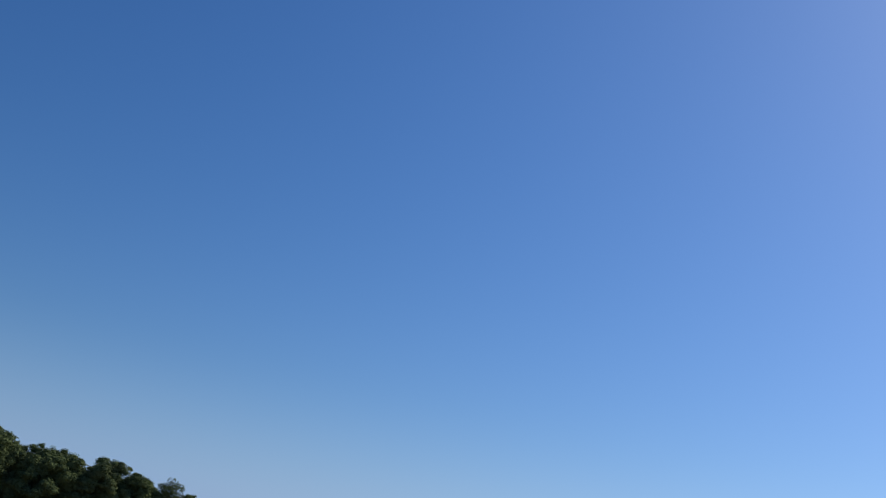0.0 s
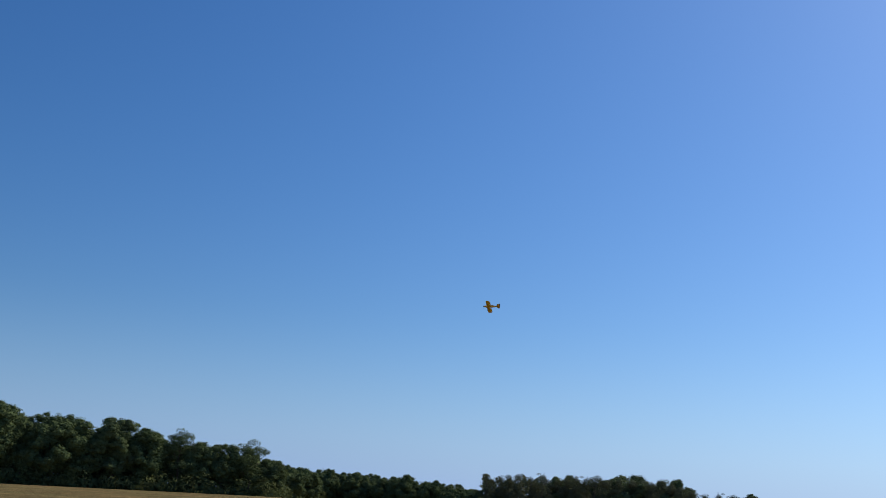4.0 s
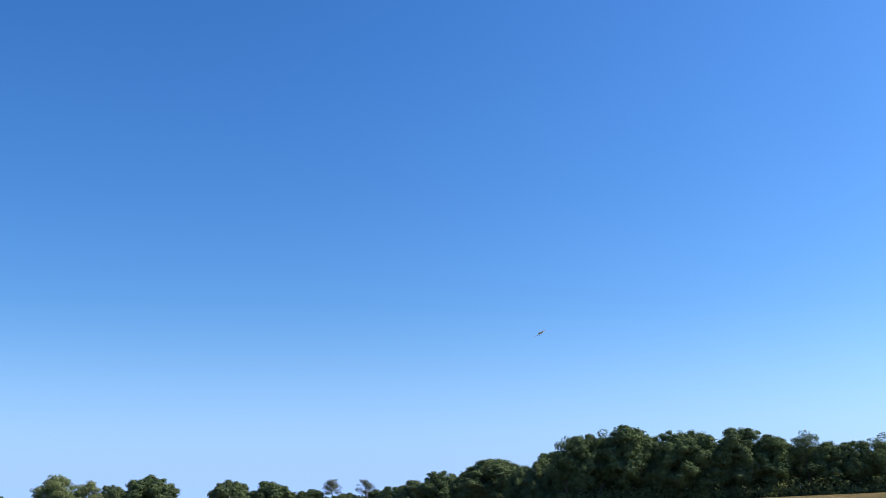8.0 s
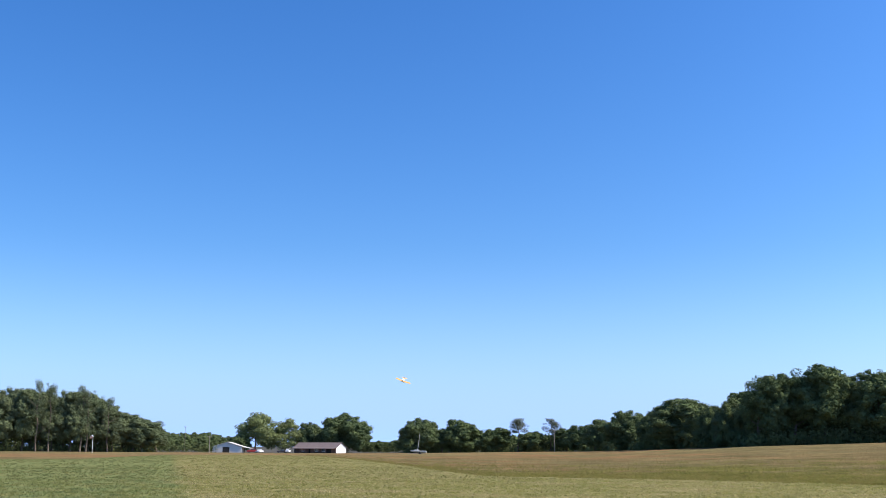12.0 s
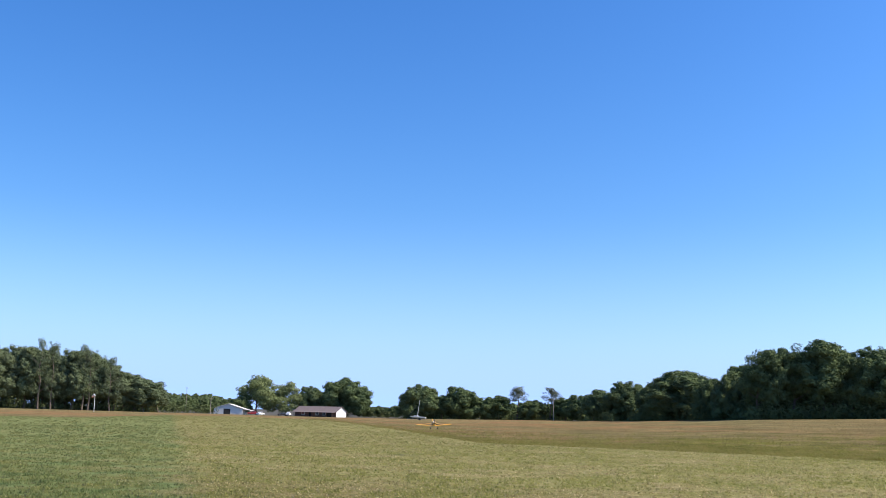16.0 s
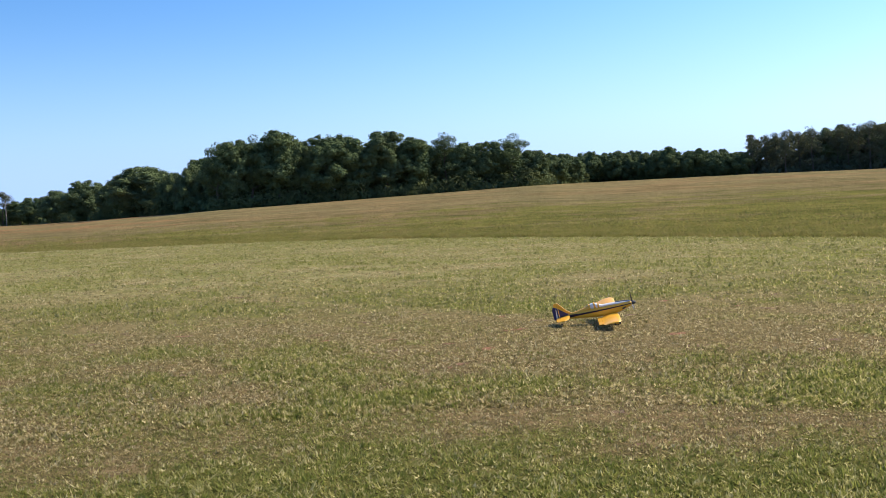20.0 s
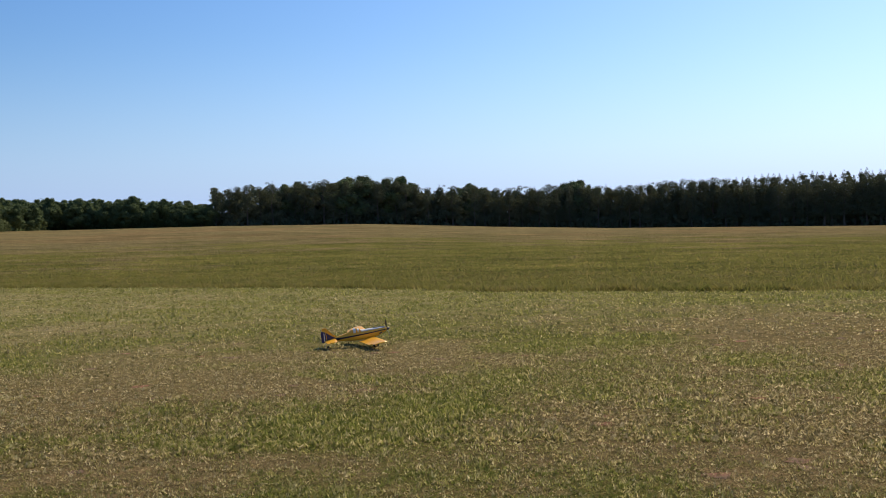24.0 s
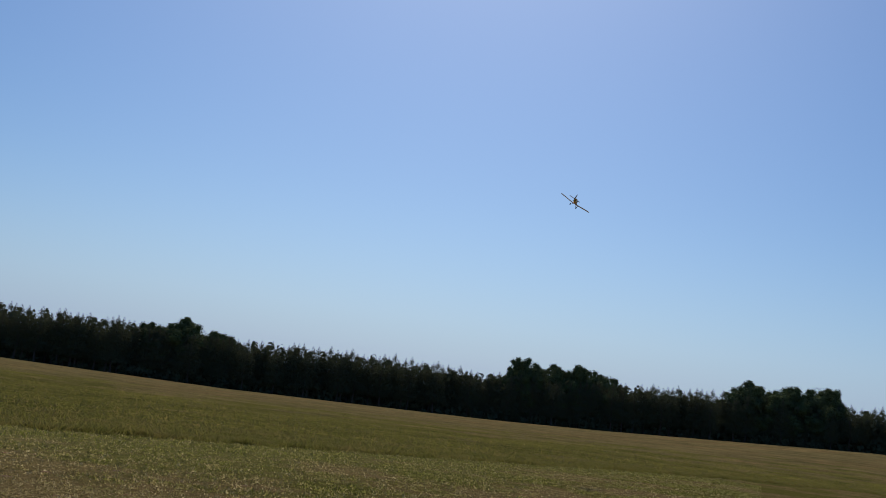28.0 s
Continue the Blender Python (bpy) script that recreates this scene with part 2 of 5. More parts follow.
def ground_meadow():
    """Unmown field: green by the mown edge, then brown with rusty sorrel further out."""
    mat = material("meadow_sward", (0.14, 0.12, 0.05), 1.0, 0, 0.0)
    mid, fine = noise_at(mat, 0.09, 6, 0.7), noise_at(mat, 2.6, 6, 0.8)
    x, y = place_xy(mat)
    far = maths(mat, "SQRT", maths(mat, "ADD", maths(mat, "MULTIPLY", x, x), maths(mat, "MULTIPLY", y, y)))
    far = maths(mat, "SUBTRACT", far, maths(mat, "MULTIPLY", x, 0.34))
    far = maths(mat, "ADD", far, maths(mat, "MULTIPLY", maths(mat, "SUBTRACT", step(mat, mid, 0.32, 0.68), 0.5), 85.0))
    far = maths(mat, "ADD", far, maths(mat, "MULTIPLY", maths(mat, "SUBTRACT", step(mat, noise_at(mat, 0.32, 4, 0.7), 0.3, 0.7), 0.5), 45.0))
    green = ramp(mat, fine, (0.3, (0.094, 0.100, 0.023)), (0.7, (0.22, 0.205, 0.062)))
    dry = ramp(mat, fine, (0.3, (0.118, 0.099, 0.044)), (0.7, (0.25, 0.205, 0.100)))
    rust = ramp(mat, fine, (0.3, (0.215, 0.102, 0.050)), (0.7, (0.37, 0.185, 0.095)))
    c = blend(mat, step(mat, far, 57, 93), green, dry)
    c = blend(mat, maths(mat, "MULTIPLY", step(mat, noise_at(mat, 0.035, 5), 0.47, 0.6), maths(mat, "MULTIPLY", step(mat, far, 72, 105), maths(mat, "MULTIPLY", west_of_rise(mat, x, y), 0.65))), c, rust)
    c = mottled(mat, c)
    wire(mat, c, shader(mat).inputs["Base Color"])
    bump(mat, fine, 1.0, 0.3)
    return mat


def meadow_patches(mat, c):
    """Grass heads turn brown and rusty further out in the field."""
    x, y = place_xy(mat)
    far = maths(mat, "SQRT", maths(mat, "ADD", maths(mat, "MULTIPLY", x, x), maths(mat, "MULTIPLY", y, y)))
    far = maths(mat, "SUBTRACT", far, maths(mat, "MULTIPLY", x, 0.34))
    far = maths(mat, "ADD", far, maths(mat, "MULTIPLY", maths(mat, "SUBTRACT", step(mat, noise_at(mat, 0.09, 6, 0.7), 0.32, 0.68), 0.5), 85.0))
    far = maths(mat, "ADD", far, maths(mat, "MULTIPLY", maths(mat, "SUBTRACT", step(mat, noise_at(mat, 0.32, 4, 0.7), 0.3, 0.7), 0.5), 45.0))
    c = blend(mat, maths(mat, "MULTIPLY", step(mat, far, 52, 92), 0.75), c, (0.262, 0.212, 0.102))
    return mottled(mat, blend(mat, maths(mat, "MULTIPLY", step(mat, noise_at(mat, 0.04, 5, 0.7), 0.5, 0.62), maths(mat, "MULTIPLY", west_of_rise(mat, x, y), maths(mat, "MULTIPLY", step(mat, far, 45, 75), 0.6))), c, (0.345, 0.205, 0.115)))


M_LAWN, M_MEADOW = ground_lawn(), ground_meadow()
M_FOREST_FLOOR = weathered("forest_floor", (0.06, 0.05, 0.025), (0.03, 0.03, 0.015), 0.95, 0.2)
DEAD = ((0.085, 0.064, 0.030), (0.27, 0.205, 0.092), (0.48, 0.385, 0.20), (0.82, 0.70, 0.42))
M_BLADE = grassy("lawn_blades", ((0.085, 0.110, 0.022), (0.190, 0.215, 0.046), (0.34, 0.315, 0.10), (0.80, 0.71, 0.39)), 0.6, lawn_patches, DEAD)
M_BLADE_FAR = grassy("lawn_blades_mid", ((0.128, 0.142, 0.034), (0.205, 0.205, 0.056), (0.32, 0.28, 0.118), (0.56, 0.48, 0.26)), 0.6, lawn_patches, DEAD)
M_BLADE_MID = grassy("lawn_blades_between", ((0.088, 0.112, 0.022), (0.195, 0.216, 0.046), (0.345, 0.31, 0.098), (0.76, 0.66, 0.35)), 0.6, lawn_patches, DEAD)
M_FLOWER = weathered("pale_yellow_petals", (0.80, 0.68, 0.30), (0.6, 0.45, 0.2), 0.6, 20.0)
M_TALL = grassy("tall_grass_blades", ((0.100, 0.116, 0.024), (0.170, 0.168, 0.044), (0.24, 0.20, 0.072), (0.32, 0.22, 0.10)), 0.55, meadow_patches)
M_EDGE = grassy("edge_grass_blades", ((0.112, 0.130, 0.028), (0.185, 0.186, 0.046), (0.265, 0.225, 0.076), (0.33, 0.24, 0.105)), 0.5)
M_BARK = weathered("bark", (0.13, 0.10, 0.075), (0.05, 0.04, 0.03), 0.9, 1.2)
M_OAK = foliage("oak_leaves", (0.068, 0.100, 0.046), (0.132, 0.172, 0.070), (0.122, 0.146, 0.078), 0.16)
M_WEST = foliage("sunlit_pine_needles", (0.086, 0.114, 0.060), (0.150, 0.185, 0.094), (0.155, 0.170, 0.100), 0.2)
M_BRIGHT = foliage("pecan_leaves", (0.160, 0.205, 0.080), (0.26, 0.30, 0.130), (0.235, 0.26, 0.125), 0.3)
M_NEEDLE = foliage("pine_needles", (0.096, 0.108, 0.062), (0.126, 0.140, 0.076), (0.132, 0.134, 0.080), 0.18)
M_SHRUB = foliage("shrub_leaves", (0.082, 0.108, 0.042), (0.145, 0.172, 0.066), (0.145, 0.145, 0.068), 0.3)


# ---- building blocks ----
def mesh_of(name, verts, faces, mats, index=None):
    me = bpy.data.meshes.new(name)
    me.from_pydata(np.asarray(verts).tolist(), [], np.asarray(faces).tolist() if not isinstance(faces, list) else faces)
    for m in mats:
        me.materials.append(m)
    if index is not None:
        me.polygons.foreach_set("material_index", np.asarray(index, dtype=np.int32))
    me.update()
    return me


def part(name, bm, mat, parent, label=""):
    me = bpy.data.meshes.new(name)
    bm.to_mesh(me)
    bm.free()
    me.materials.append(mat)
    ob = new(name, me)
    ob.parent = parent
    return tagged(ob, label)


def box(bm, sx, sy, sz, m=None, bevel=0.0):
    made = bmesh.ops.create_cube(bm, size=1, matrix=(m or Matrix()) @ Matrix.Diagonal((sx, sy, sz, 1)))["verts"]
    if bevel:
        bmesh.ops.bevel(bm, geom=[e for e in bm.edges if all(v in set(made) for v in e.verts)], offset=bevel, segments=2, affect="EDGES", profile=0.6)
    return bm


def rod(bm, a, b, r1, r2, n=8, caps=True):
    a, b = Vector(a), Vector(b)
    d = b - a
    m = Matrix.Translation((a + b) / 2) @ d.to_track_quat("Z", "Y").to_matrix().to_4x4()
    bmesh.ops.create_cone(bm, cap_ends=caps, segments=n, radius1=r1, radius2=r2, depth=d.length, matrix=m)
    return bm


def loft(bm, rings, caps=True):
    rows = [[bm.verts.new(p) for p in ring] for ring in rings]
    n = len(rows[0])
    for a, b in zip(rows, rows[1:]):
        for k in range(n):
            bm.faces.new((a[k], a[(k + 1) % n], b[(k + 1) % n], b[k]))
    if caps:
        bm.faces.new(rows[0][::-1])
        bm.faces.new(rows[-1])
    bmesh.ops.recalc_face_normals(bm, faces=bm.faces[:])
    return bm


def smooth(ob, angle=40):
    ob.data.shade_smooth()
    ob.data.set_sharp_from_angle(angle=radians(angle))
    return ob


# ---- the lie of the land ----
LAND = np.array(((-40, 330, -0.2), (-17, 330, -0.33), (-14, 480, -0.34), (-8, 500, -0.37), (-3.5, 430, -0.35), (5, 430, -0.24), (8, 300, -0.16),
                 (14, 235, 0.05), (22, 235, 0.31), (31, 240, 0.62), (34, 320, 0.65), (42, 290, 0.68), (50, 285, 0.62), (57, 285, 0.30), (63, 285, 0.08),
                 (79, 285, -0.16), (84, 285, -0.22), (98, 285, -0.08), (104, 290, 0.10), (117, 300, 0.67), (135, 300, 0.3)))
EDGE = np.array(((-40, 140), (-20, 150), (-16, 215), (-12, 225), (-8.8, 197), (-5.2, 119), (-2.3, 82), (0.2, 66), (6.6, 62.5), (13, 59.5), (22, 55), (28, 49.5),
                 (33, 45.5), (41, 40), (48, 36.5), (57, 31.7), (69, 30), (76, 30.3), (82, 32.5), (87.5, 35.2), (95, 41), (102, 49), (115, 75), (135, 110)))


def field_edge(az):
    az = np.asarray(az, dtype=float)
    return np.interp(az, EDGE[:, 0], EDGE[:, 1]) * (1 + 0.006 * np.sin(az * 2.3) + 0.005 * np.sin(az * 5.1 + 1))


def wood_edge(az):
    return np.interp(az, LAND[:, 0], LAND[:, 1])


def land(az, r):
    """Height of the ground r metres away on a compass bearing: level where it is mown, then rising or falling to the woods."""
    rb, rd = field_edge(az), wood_edge(az)
    zd = EYE + rd * np.tan(np.radians(np.interp(az, LAND[:, 0], LAND[:, 2])))
    s = np.clip((r - rb) / (rd - rb), 0, 1.15)
    return zd * s ** 1.15


def spot(az, r, lift=0.0):
    a = radians(az)
    return Vector((r * math.sin(a), r * math.cos(a), float(land(az, r)) + lift))


def lattice(x, y, cell, seed):
    """Smooth random values on a square lattice of the given cell."""
    table = np.random.default_rng(seed).random((256, 256))
    u, v = np.asarray(x) / cell, np.asarray(y) / cell
    i, j = np.floor(u).astype(int), np.floor(v).astype(int)
    a, b = u - i, v - j
    a, b = a * a * (3 - 2 * a), b * b * (3 - 2 * b)
    t = lambda p, q: table[p % 256, q % 256]
    return (t(i, j) * (1 - a) + t(i + 1, j) * a) * (1 - b) + (t(i, j + 1) * (1 - a) + t(i + 1, j + 1) * a) * b


def dryness(x, y):
    """0 in green turf, 1 where the mown grass is thin, dry and brown."""
    r = np.hypot(x, y)
    n = 0.36 * lattice(x, y, 3.1, 1) + 0.30 * lattice(x, y, 1.25, 2) + 0.19 * lattice(x, y, 0.55, 3) + 0.15 * lattice(x, y, 0.2, 4)
    n = n + np.interp(r, (0, 6.5, 8.5, 14, 20, 30, 60), (-0.10, -0.08, 0.02, 0.05, 0.01, -0.05, -0.08))
    n = n - 0.12 * np.clip(-(x + 0.2855 * y - 0.62) / 1.5, 0, 1)
    az = np.degrees(np.arctan2(x, y))
    verge = np.clip(1 - (field_edge(np.clip(az, 14, 124)) - r) / 9, 0, 1) * np.clip((az - 14) / 8, 0, 1) * (r < 60)
    n = n - 0.26 * verge - 0.12 * np.clip((lattice(x, y, 1.7, 5) - 0.66) / 0.14, 0, 1)
    return 0.95 * np.clip((n - 0.23) / 0.46, 0, 1)


def give_dryness(me, values):
    me.attributes.new("dryness", "FLOAT", "POINT").data.foreach_set("value", np.asarray(values, dtype=np.float32))


def build_ground():
    az = np.concatenate([np.arange(-36, 126, 0.6), np.arange(126, 324, 6.0)])
    ring = np.concatenate([np.linspace(0.02, 1, 120) ** 1.3, 1 + np.linspace(0, 1, 45)[1:] ** 1.3, 2 + np.linspace(0, 1, 12)[1:]])
    n, k = len(az), len(ring)
    a = np.where(az > 180, az - 360, az)
    seen = np.clip(a, -36, 126)
    rb, rd = field_edge(seen)[:, None], wood_edge(seen)[:, None]
    r = np.where(ring <= 1, rb * ring, np.where(ring <= 2, rb + (rd - rb) * (ring - 1), rd * (4500 / rd) ** (np.maximum(ring, 2) - 2)))
    z = land(seen[:, None], r)
    fade = np.clip((np.abs(a - 45) - 81) / 40, 0, 1)[:, None]
    z = z * (1 - fade)
    x, y = r * np.sin(np.radians(az))[:, None], r * np.cos(np.radians(az))[:, None]
    verts = np.concatenate([np.stack([x, y, z], -1).reshape(-1, 3), [[0, 0, 0]]])
    faces, index = [], []
    for i in range(n):
        j = (i + 1) % n
        faces.append((n * k, i * k, j * k)[::-1])
        index.append(0)
        for q in range(k - 1):
            faces.append((i * k + q, i * k + q + 1, j * k + q + 1, j * k + q)[::-1])
            index.append(0 if ring[q + 1] <= 1 else 1 if ring[q + 1] <= 2.001 else 2)
    ob = new("ground", mesh_of("ground", verts, faces, (M_LAWN, M_MEADOW, M_FOREST_FLOOR), index))
    give_dryness(ob.data, dryness(verts[:, 0], verts[:, 1]))
    ob.data.shade_smooth()
    if ob.data.polygons[5].normal.z < 0:
        ob.data.flip_normals()
    return tagged(ob, "mown grass flying field running into an unmown brown meadow", "ground", kind="structure")


def blades(name, label, mat, count, az0, az1, r0, r1, height, width, lean, seed, where=None, bias=1.0, tuft=1, gather=0.03, thin=0.0):
    """Single grass blades scattered over a sector, as one object."""
    g = np.random.default_rng(seed)
    az = g.uniform(az0, az1, count)
    if where == "tall":
        r = field_edge(az) + r0 + (r1 - r0) * g.random(count) ** bias
    else:
        r = np.sqrt(r0 ** 2 + (r1 ** 2 - r0 ** 2) * g.random(count) ** bias)
        ok = r < field_edge(az) - 0.05
        az, r = az[ok], r[ok]
    if thin:
        x, y = r * np.sin(np.radians(az)), r * np.cos(np.radians(az))
        gap = np.clip((0.42 - 0.6 * lattice(x, y, 0.26, 8) - 0.4 * lattice(x, y, 0.10, 9)) / 0.12, 0, 1)
        keep = g.random(len(r)) > np.maximum(thin * dryness(x, y), 0.3 * gap)
        az, r = az[keep], r[keep]
    if tuft > 1:
        az, r = np.repeat(az, tuft), np.repeat(r, tuft)
        r = r + g.normal(0, gather, len(r))
        az = az + np.degrees(g.normal(0, gather, len(r)) / r)
    n = len(az)
    p = np.stack([r * np.sin(np.radians(az)), r * np.cos(np.radians(az)), land(az, r) - 0.005], -1)
    turn, h, w = g.uniform(0, 2 * math.pi, n), height * g.uniform(0.35, 1.15, n), width * g.uniform(0.6, 1.3, n)
    if where == "tall":
        h = h * (0.15 + 0.9 * lattice(p[:, 0], p[:, 1], 0.9, 21) + 0.7 * lattice(p[:, 0], p[:, 1], 0.3, 22))
    out = h * lean * g.uniform(0.1, 1.9, n)
    dry = dryness(p[:, 0], p[:, 1]) if thin else np.zeros(n)
    if thin:
        h, out = h * (1.55 - 0.8 * dry), out * (1.45 - 0.7 * dry)
        h = h * (0.5 + 0.4 * lattice(p[:, 0], p[:, 1], 0.3, 23) + 0.7 * lattice(p[:, 0], p[:, 1], 0.11, 24))
    side = np.stack([-np.sin(turn), np.cos(turn), g.uniform(-0.5, 0.5, n)], -1) * w[:, None] / 2
    tip = np.stack([np.cos(turn) * out, np.sin(turn) * out, h], -1)
    verts = np.stack([p - side, p + side, p + tip], 1).reshape(-1, 3)
    ob = new(name, mesh_of(name, verts, np.arange(3 * n).reshape(-1, 3), (mat,)))
    if thin:
        give_dryness(ob.data, np.repeat(dry, 3))
    return tagged(ob, label, "grass", kind="stuff")


# worn spots in the turf: x, y, radius
scatter = np.random.default_rng(77)
BARE = []
while len(BARE) < 130:
    a_, r_ = scatter.uniform(-24, 104), math.sqrt(scatter.uniform(30, 500))
    x_, y_ = r_ * math.sin(radians(a_)), r_ * math.cos(radians(a_))
    if dryness(x_, y_) > 0.7:
        BARE.append((x_, y_, scatter.uniform(0.04, 0.13)))


def worn_soil():
    mat = material("bare_red_soil", (0.34, 0.22, 0.14), 0.95, 0, 0.1)
    fine = noise_at(mat, 18.0, 6, 0.8)
    c = ramp(mat, fine, (0.3, (0.07, 0.05, 0.028)), (0.5, (0.19, 0.125, 0.075)), (0.7, (0.30, 0.20, 0.13)))
    c = blend(mat, step(mat, noise_at(mat, 1.1, 3), 0.48, 0.62), c, blend(mat, fine, (0.16, 0.07, 0.04), (0.40, 0.19, 0.11)))
    wire(mat, c, shader(mat).inputs["Base Color"])
    bump(mat, fine, 0.9, 0.03)
    return mat


def build_bare_soil():
    verts, faces = [], []
    for x, y, r in BARE:
        n, base = 14, len(verts)
        for k in range(n):
            a = 2 * math.pi * k / n
            q = r * scatter.uniform(0.6, 1.15)
            verts.append((x + q * 1.2 * math.cos(a), y + q * math.sin(a), 0.003))
        verts.append((x, y, 0.006))
        faces += [(base + k, base + (k + 1) % n, base + n) for k in range(n)]
    return tagged(new("bare_soil", mesh_of("bare_soil", verts, faces, (worn_soil(),))), "worn reddish bare patches in the mown turf", "soil", kind="stuff")


build_ground()
build_bare_soil()


# ---- trees ----
def unit_lump(n=3):
    """A rounded cube of quads: the closed heart of a bough, under its leaves."""
    index, verts, faces = {}, [], []
    for axis in range(3):
        for side in (-1, 1):
            grid = []
            for i in range(n + 1):
                for j in range(n + 1):
                    q = [0, 0, 0]
                    q[axis], q[(axis + 1) % 3], q[(axis + 2) % 3] = side * n, 2 * i - n, (2 * j - n) * side
                    if tuple(q) not in index:
                        index[tuple(q)] = len(verts)
                        verts.append(Vector(q).normalized())
                    grid.append(index[tuple(q)])
            for i in range(n):
                for j in range(n):
                    a = i * (n + 1) + j
                    faces.append((grid[a], grid[a + n + 1], grid[a + n + 2], grid[a + 1]))
    return np.array([tuple(v) for v in verts]), np.array(faces)


LUMP = unit_lump()


def leaf_cards(g, blobs, per, size, flat=0.7, least=14, core=0.0):
    """Many small leaf sprays on and in a set of rounded masses, as vertices and quads."""
    pts, out, big = [], [], []
    for (c, rad, squash) in blobs:
        k = max(least, int(per * rad ** 2))
        d = g.normal(size=(k, 3))
        d /= np.linalg.norm(d, axis=1)[:, None]
        rr = rad * (0.76 + 0.30 * g.random(k) ** 0.7)
        pts.append(np.array(c) + d * rr[:, None] * np.array((1, 1, squash)))
        out.append(d)
        big.append(np.full(k, size * min(1.0, 0.3 + rad)))
    p, d = np.concatenate(pts), np.concatenate(out)
    n = len(p)
    nor = d * 1.5 + g.normal(size=(n, 3)) * 0.38 + np.array((0, 0, 0.25))
    nor /= np.linalg.norm(nor, axis=1)[:, None]
    u = np.cross(nor, g.normal(size=(n, 3)))
    u /= np.linalg.norm(u, axis=1)[:, None] + 1e-9
    v = np.cross(nor, u)
    size = np.concatenate(big)
    a, b = (size * g.uniform(0.6, 1.4, n))[:, None], (size * flat * g.uniform(0.4, 1.2, n))[:, None]
    skew = g.uniform(-0.4, 0.4, n)[:, None]
    verts = np.stack([p - u * a, p - v * b + u * a * skew, p + u * a, p + v * b + u * a * skew + nor * b * 0.3], 1).reshape(-1, 3)
    faces = np.arange(4 * n).reshape(-1, 4)
    for c, rad, squash in (q for q in blobs if core and q[1] > core):
        k = len(LUMP[0])
        lump = LUMP[0] * (rad * g.uniform(0.42, 0.74, k))[:, None] * np.array((1, 1, squash)) + np.array(c)
        faces = np.concatenate([faces, LUMP[1] + len(verts)])
        verts = np.concatenate([verts, lump])
    return verts, faces


def woody(g, height, radius, limbs, top=0.75, spread=0.3, start=0.3):
    """A tapered trunk with limbs; gives the mesh and the limbs' ends."""
    bm, ends, z, at = bmesh.new(), [], 0.0, Vector((0, 0, -0.3))
    joints = [at]
    for k in range(5):
        z = height * top * (k + 1) / 5
        joints.append(Vector((g.normal(0, 0.015) * height, g.normal(0, 0.015) * height, z)))
    for k in range(5):
        rod(bm, joints[k], joints[k + 1], radius * (1 - k * 0.17) * (1.25 if k == 0 else 1), radius * (1 - (k + 1) * 0.17), 7, False)
    for k in range(limbs):
        s = start + (1 - start) * (k + 0.5) / limbs
        q = min(4, int(s * 5))
        a = joints[q].lerp(joints[q + 1], s * 5 - q)
        turn = k * 2.4 + g.uniform(-0.5, 0.5)
        reach = height * spread * (1.15 - 0.6 * s) * g.uniform(0.8, 1.2)
        b = a + Vector((math.cos(turn) * reach * 0.55, math.sin(turn) * reach * 0.55, reach * 0.35))
        c = b + Vector((math.cos(turn + 0.3) * reach * 0.45, math.sin(turn + 0.3) * reach * 0.45, reach * 0.4))
        r = radius * 0.42 * (1.1 - 0.6 * s)
        rod(bm, a, b, r, r * 0.65, 5, False)
        rod(bm, b, c, r * 0.65, r * 0.25, 5, False)
        ends += [b, c]
    return bm, ends


def make_tree(name, label, category, bm, verts, faces, leaf, crown_name="crown"):
    tree = tagged(new(name), label, category)
    part("trunk", bm, M_BARK, tree)
    crown = new(crown_name, mesh_of(crown_name, verts, faces, (leaf,)))
    crown.parent = tree
    return tree


